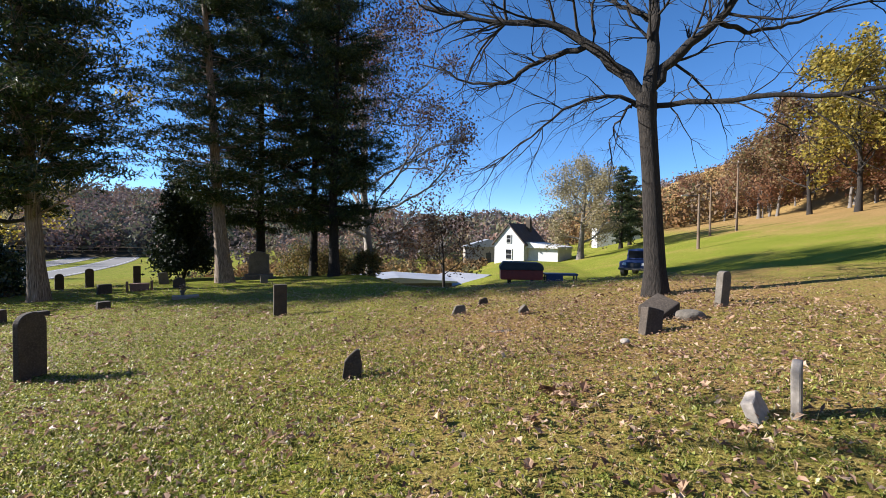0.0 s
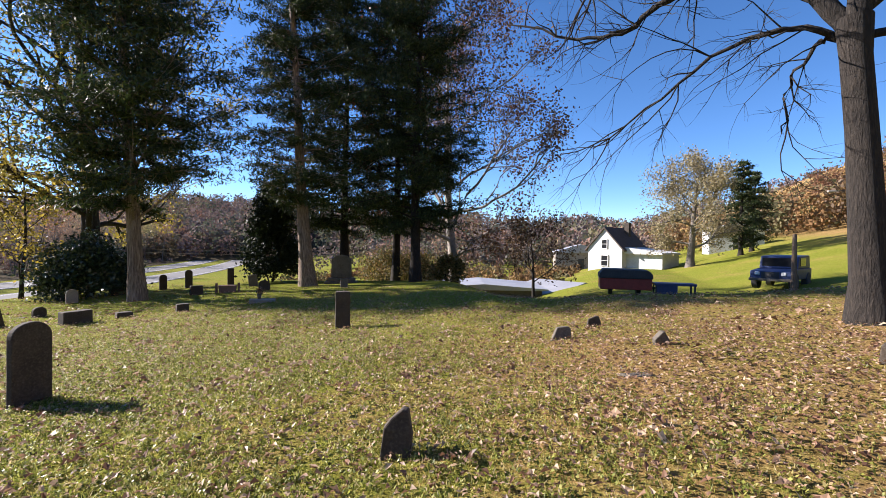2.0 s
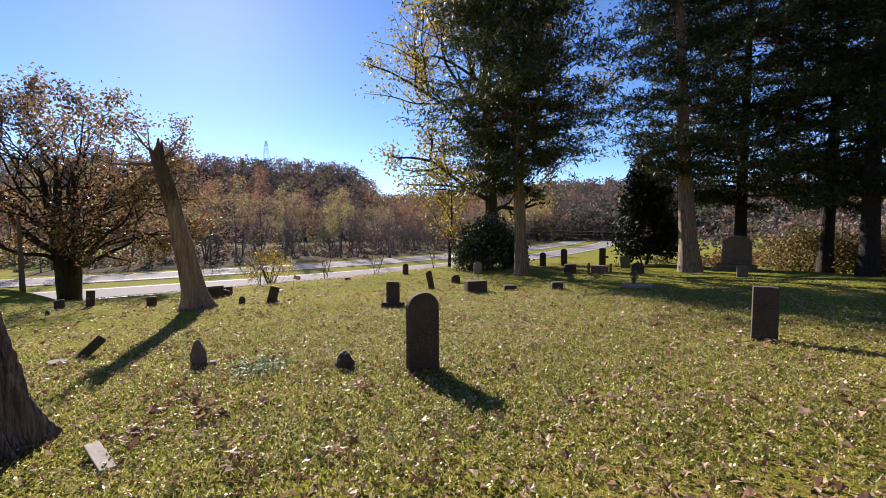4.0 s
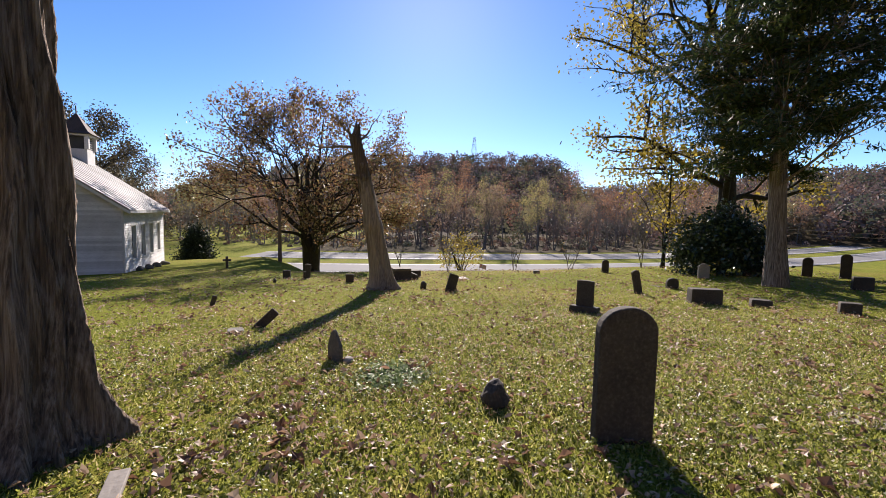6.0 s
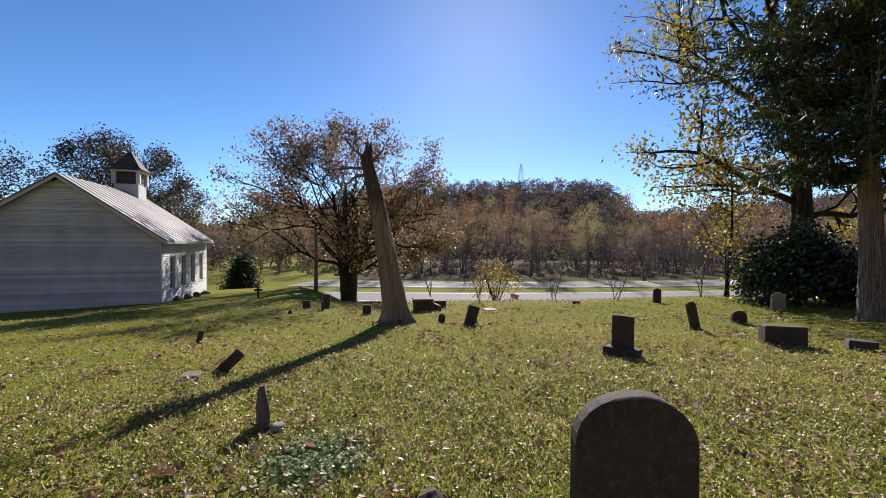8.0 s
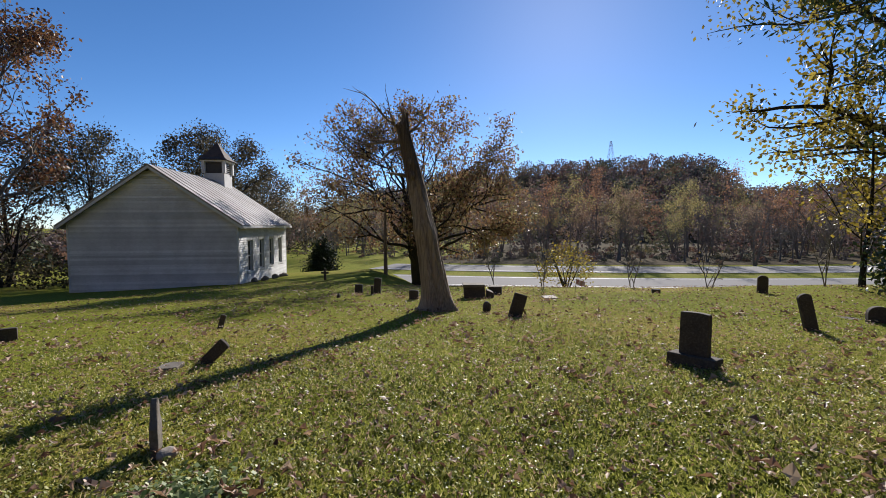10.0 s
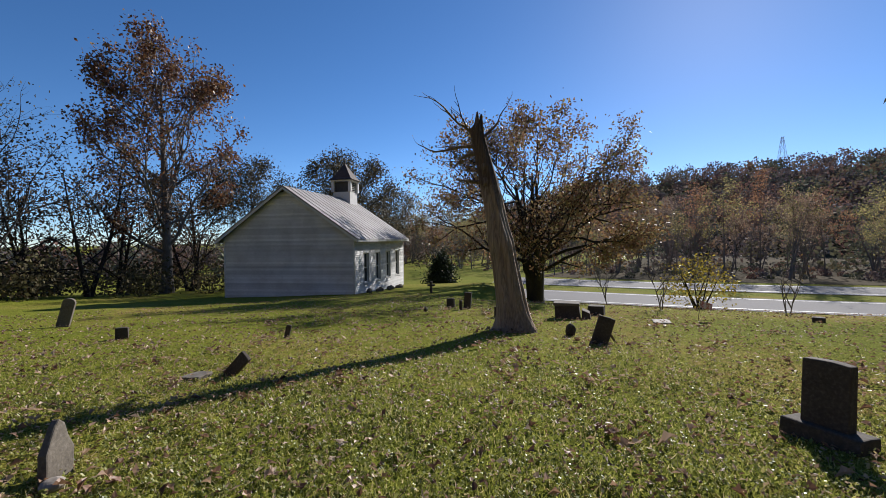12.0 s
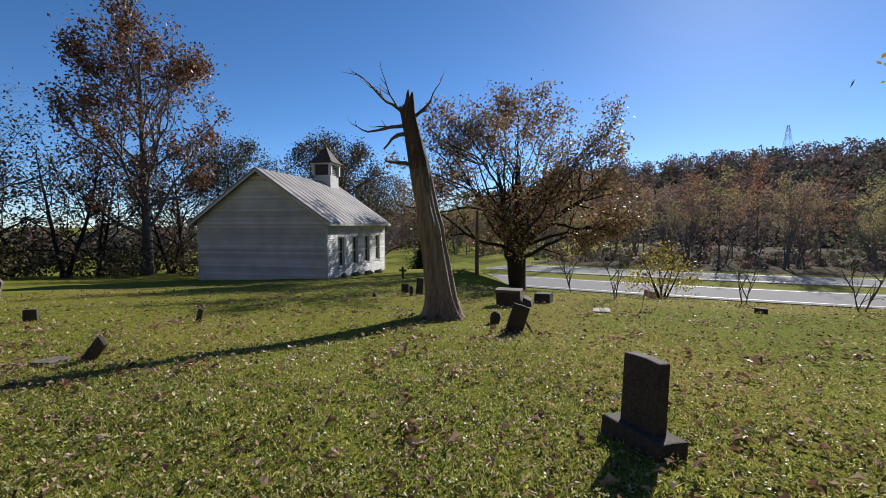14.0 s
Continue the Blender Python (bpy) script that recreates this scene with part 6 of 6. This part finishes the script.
def leaf_litter(name, x, y, g, size, label, lobes=3, material=None):
    """Crumpled dry leaves lying on the lawn, each a lobed blade folded about its rib."""
    n, m = len(x), 2 * lobes + 2
    s = size * g.uniform(0.5, 1.35, n)
    a = g.uniform(0, 6.28, n)
    tip = g.normal(0, 0.3, n)
    u = np.stack([np.cos(a), np.sin(a), tip], -1) * s[:, None]
    w = np.stack([-np.sin(a), np.cos(a), g.normal(0, 0.3, n)], -1) * s[:, None] * g.uniform(0.5, 0.9, n)[:, None]
    c = np.stack([x, y, lawn_z(x, y) + 0.01 + g.uniform(0.015, 0.045, n) + 0.3 * np.abs(tip) * s], -1)
    up = s[:, None] * np.array([0, 0, 1.0])
    fold = g.uniform(0.0, 0.7, n)[:, None]
    ring = []
    for k in range(m):
        q = 2 * math.pi * k / m
        r = (1.0 if k % 2 == 0 else 0.52) * g.uniform(0.8, 1.15, n)[:, None]
        ring.append(c + u * r * math.cos(q) + w * r * math.sin(q) + up * (fold * abs(math.sin(q)) + g.normal(0, 0.14, n)[:, None]))
    v = np.stack([c] + ring, 1).reshape(-1, 3)
    b = np.arange(n)[:, None] * (m + 1)
    f = np.concatenate([b + np.array([[0, k, k % m + 1]]) for k in range(1, m + 1)], 0)
    tagged(array_part(name, v, f, material or FALLEN), label, "fallen leaves", "", "stuff")


def weed_patch(x, y):
    """A patch of pale green ground ivy over a sunken stone."""
    g = np.random.default_rng(205)
    n = 2600
    px, py = g.normal(x, 0.2, n), g.normal(y, 0.16, n)
    c = np.stack([px, py, lawn_z(px, py) + g.uniform(0.01, 0.07, n)], -1)
    q = g.uniform(0, 6.28, n)
    r = g.uniform(0.008, 0.02, n)[:, None]
    u = np.stack([np.cos(q), np.sin(q), g.normal(0, 0.5, n)], -1) * r
    w = np.stack([-np.sin(q), np.cos(q), g.normal(0, 0.5, n)], -1) * r
    v = np.stack([c - u, c + w, c + u, c - w], 1).reshape(-1, 3)
    tagged(array_part("ground_ivy", v, np.arange(4 * n).reshape(-1, 4), IVY), "patch of pale green ground ivy in the lawn", "ground ivy", "", "stuff")


grass()
clover()
weed_patch(-6.85, 3.74)
x, y, g = near_path(30000, 4.0, 202)
leaf_litter("fallen_leaves", x, y, g, 0.016, "scattered scraps of dry brown leaves on the lawn", 1)
x, y, g = near_path(9000, 4.5, 206)
leaf_litter("fallen_leaves", x, y, g, 0.03, "curled dry brown leaves lying on the lawn", 2)
g = np.random.default_rng(203)
leaf_litter("fallen_leaves", g.normal(2.4, 2.6, 13000), g.normal(7.9, 2.1, 13000), g, 0.022, "thick brown leaf litter under the bare tree", 2)
leaf_litter("fallen_leaves", g.uniform(-24, 6, 40000), g.uniform(-12, 20, 40000), g, 0.031, "dry brown leaves over the far lawn", 1)
cx, cy = g.uniform(-18, 5, 230), g.uniform(-4, 12, 230)
x = np.repeat(cx, 12) + g.normal(0, 0.13, 2760)
y = np.repeat(cy, 12) + g.normal(0, 0.13, 2760)
leaf_litter("fallen_leaves", x, y, g, 0.048, "clusters of large curled brown leaves")
spots = [(-7.5, 3.3), (-6.95, 3.55), (-7.1, 3.95), (-5.9, 3.0), (-5.6, 2.85), (-5.5, 3.25), (-5.2, 3.35), (-6.4, 2.9), (-10.4, 5.4), (-10.2, 5.7), (2.6, 3.9), (1.9, 3.2), (1.4, 4.7), (-0.9, 3.9)]
x = np.concatenate([g.normal(p, 0.08, 9) for p, _ in spots])
y = np.concatenate([g.normal(q, 0.08, 9) for _, q in spots])
leaf_litter("fallen_leaves", x, y, g, 0.058, "heaps of big crumpled sycamore leaves")
leaf_litter("fallen_leaves", g.uniform(-20, 6, 5500), g.uniform(-6, 13, 5500), g, 0.042, "single large curled dry leaves on the lawn")
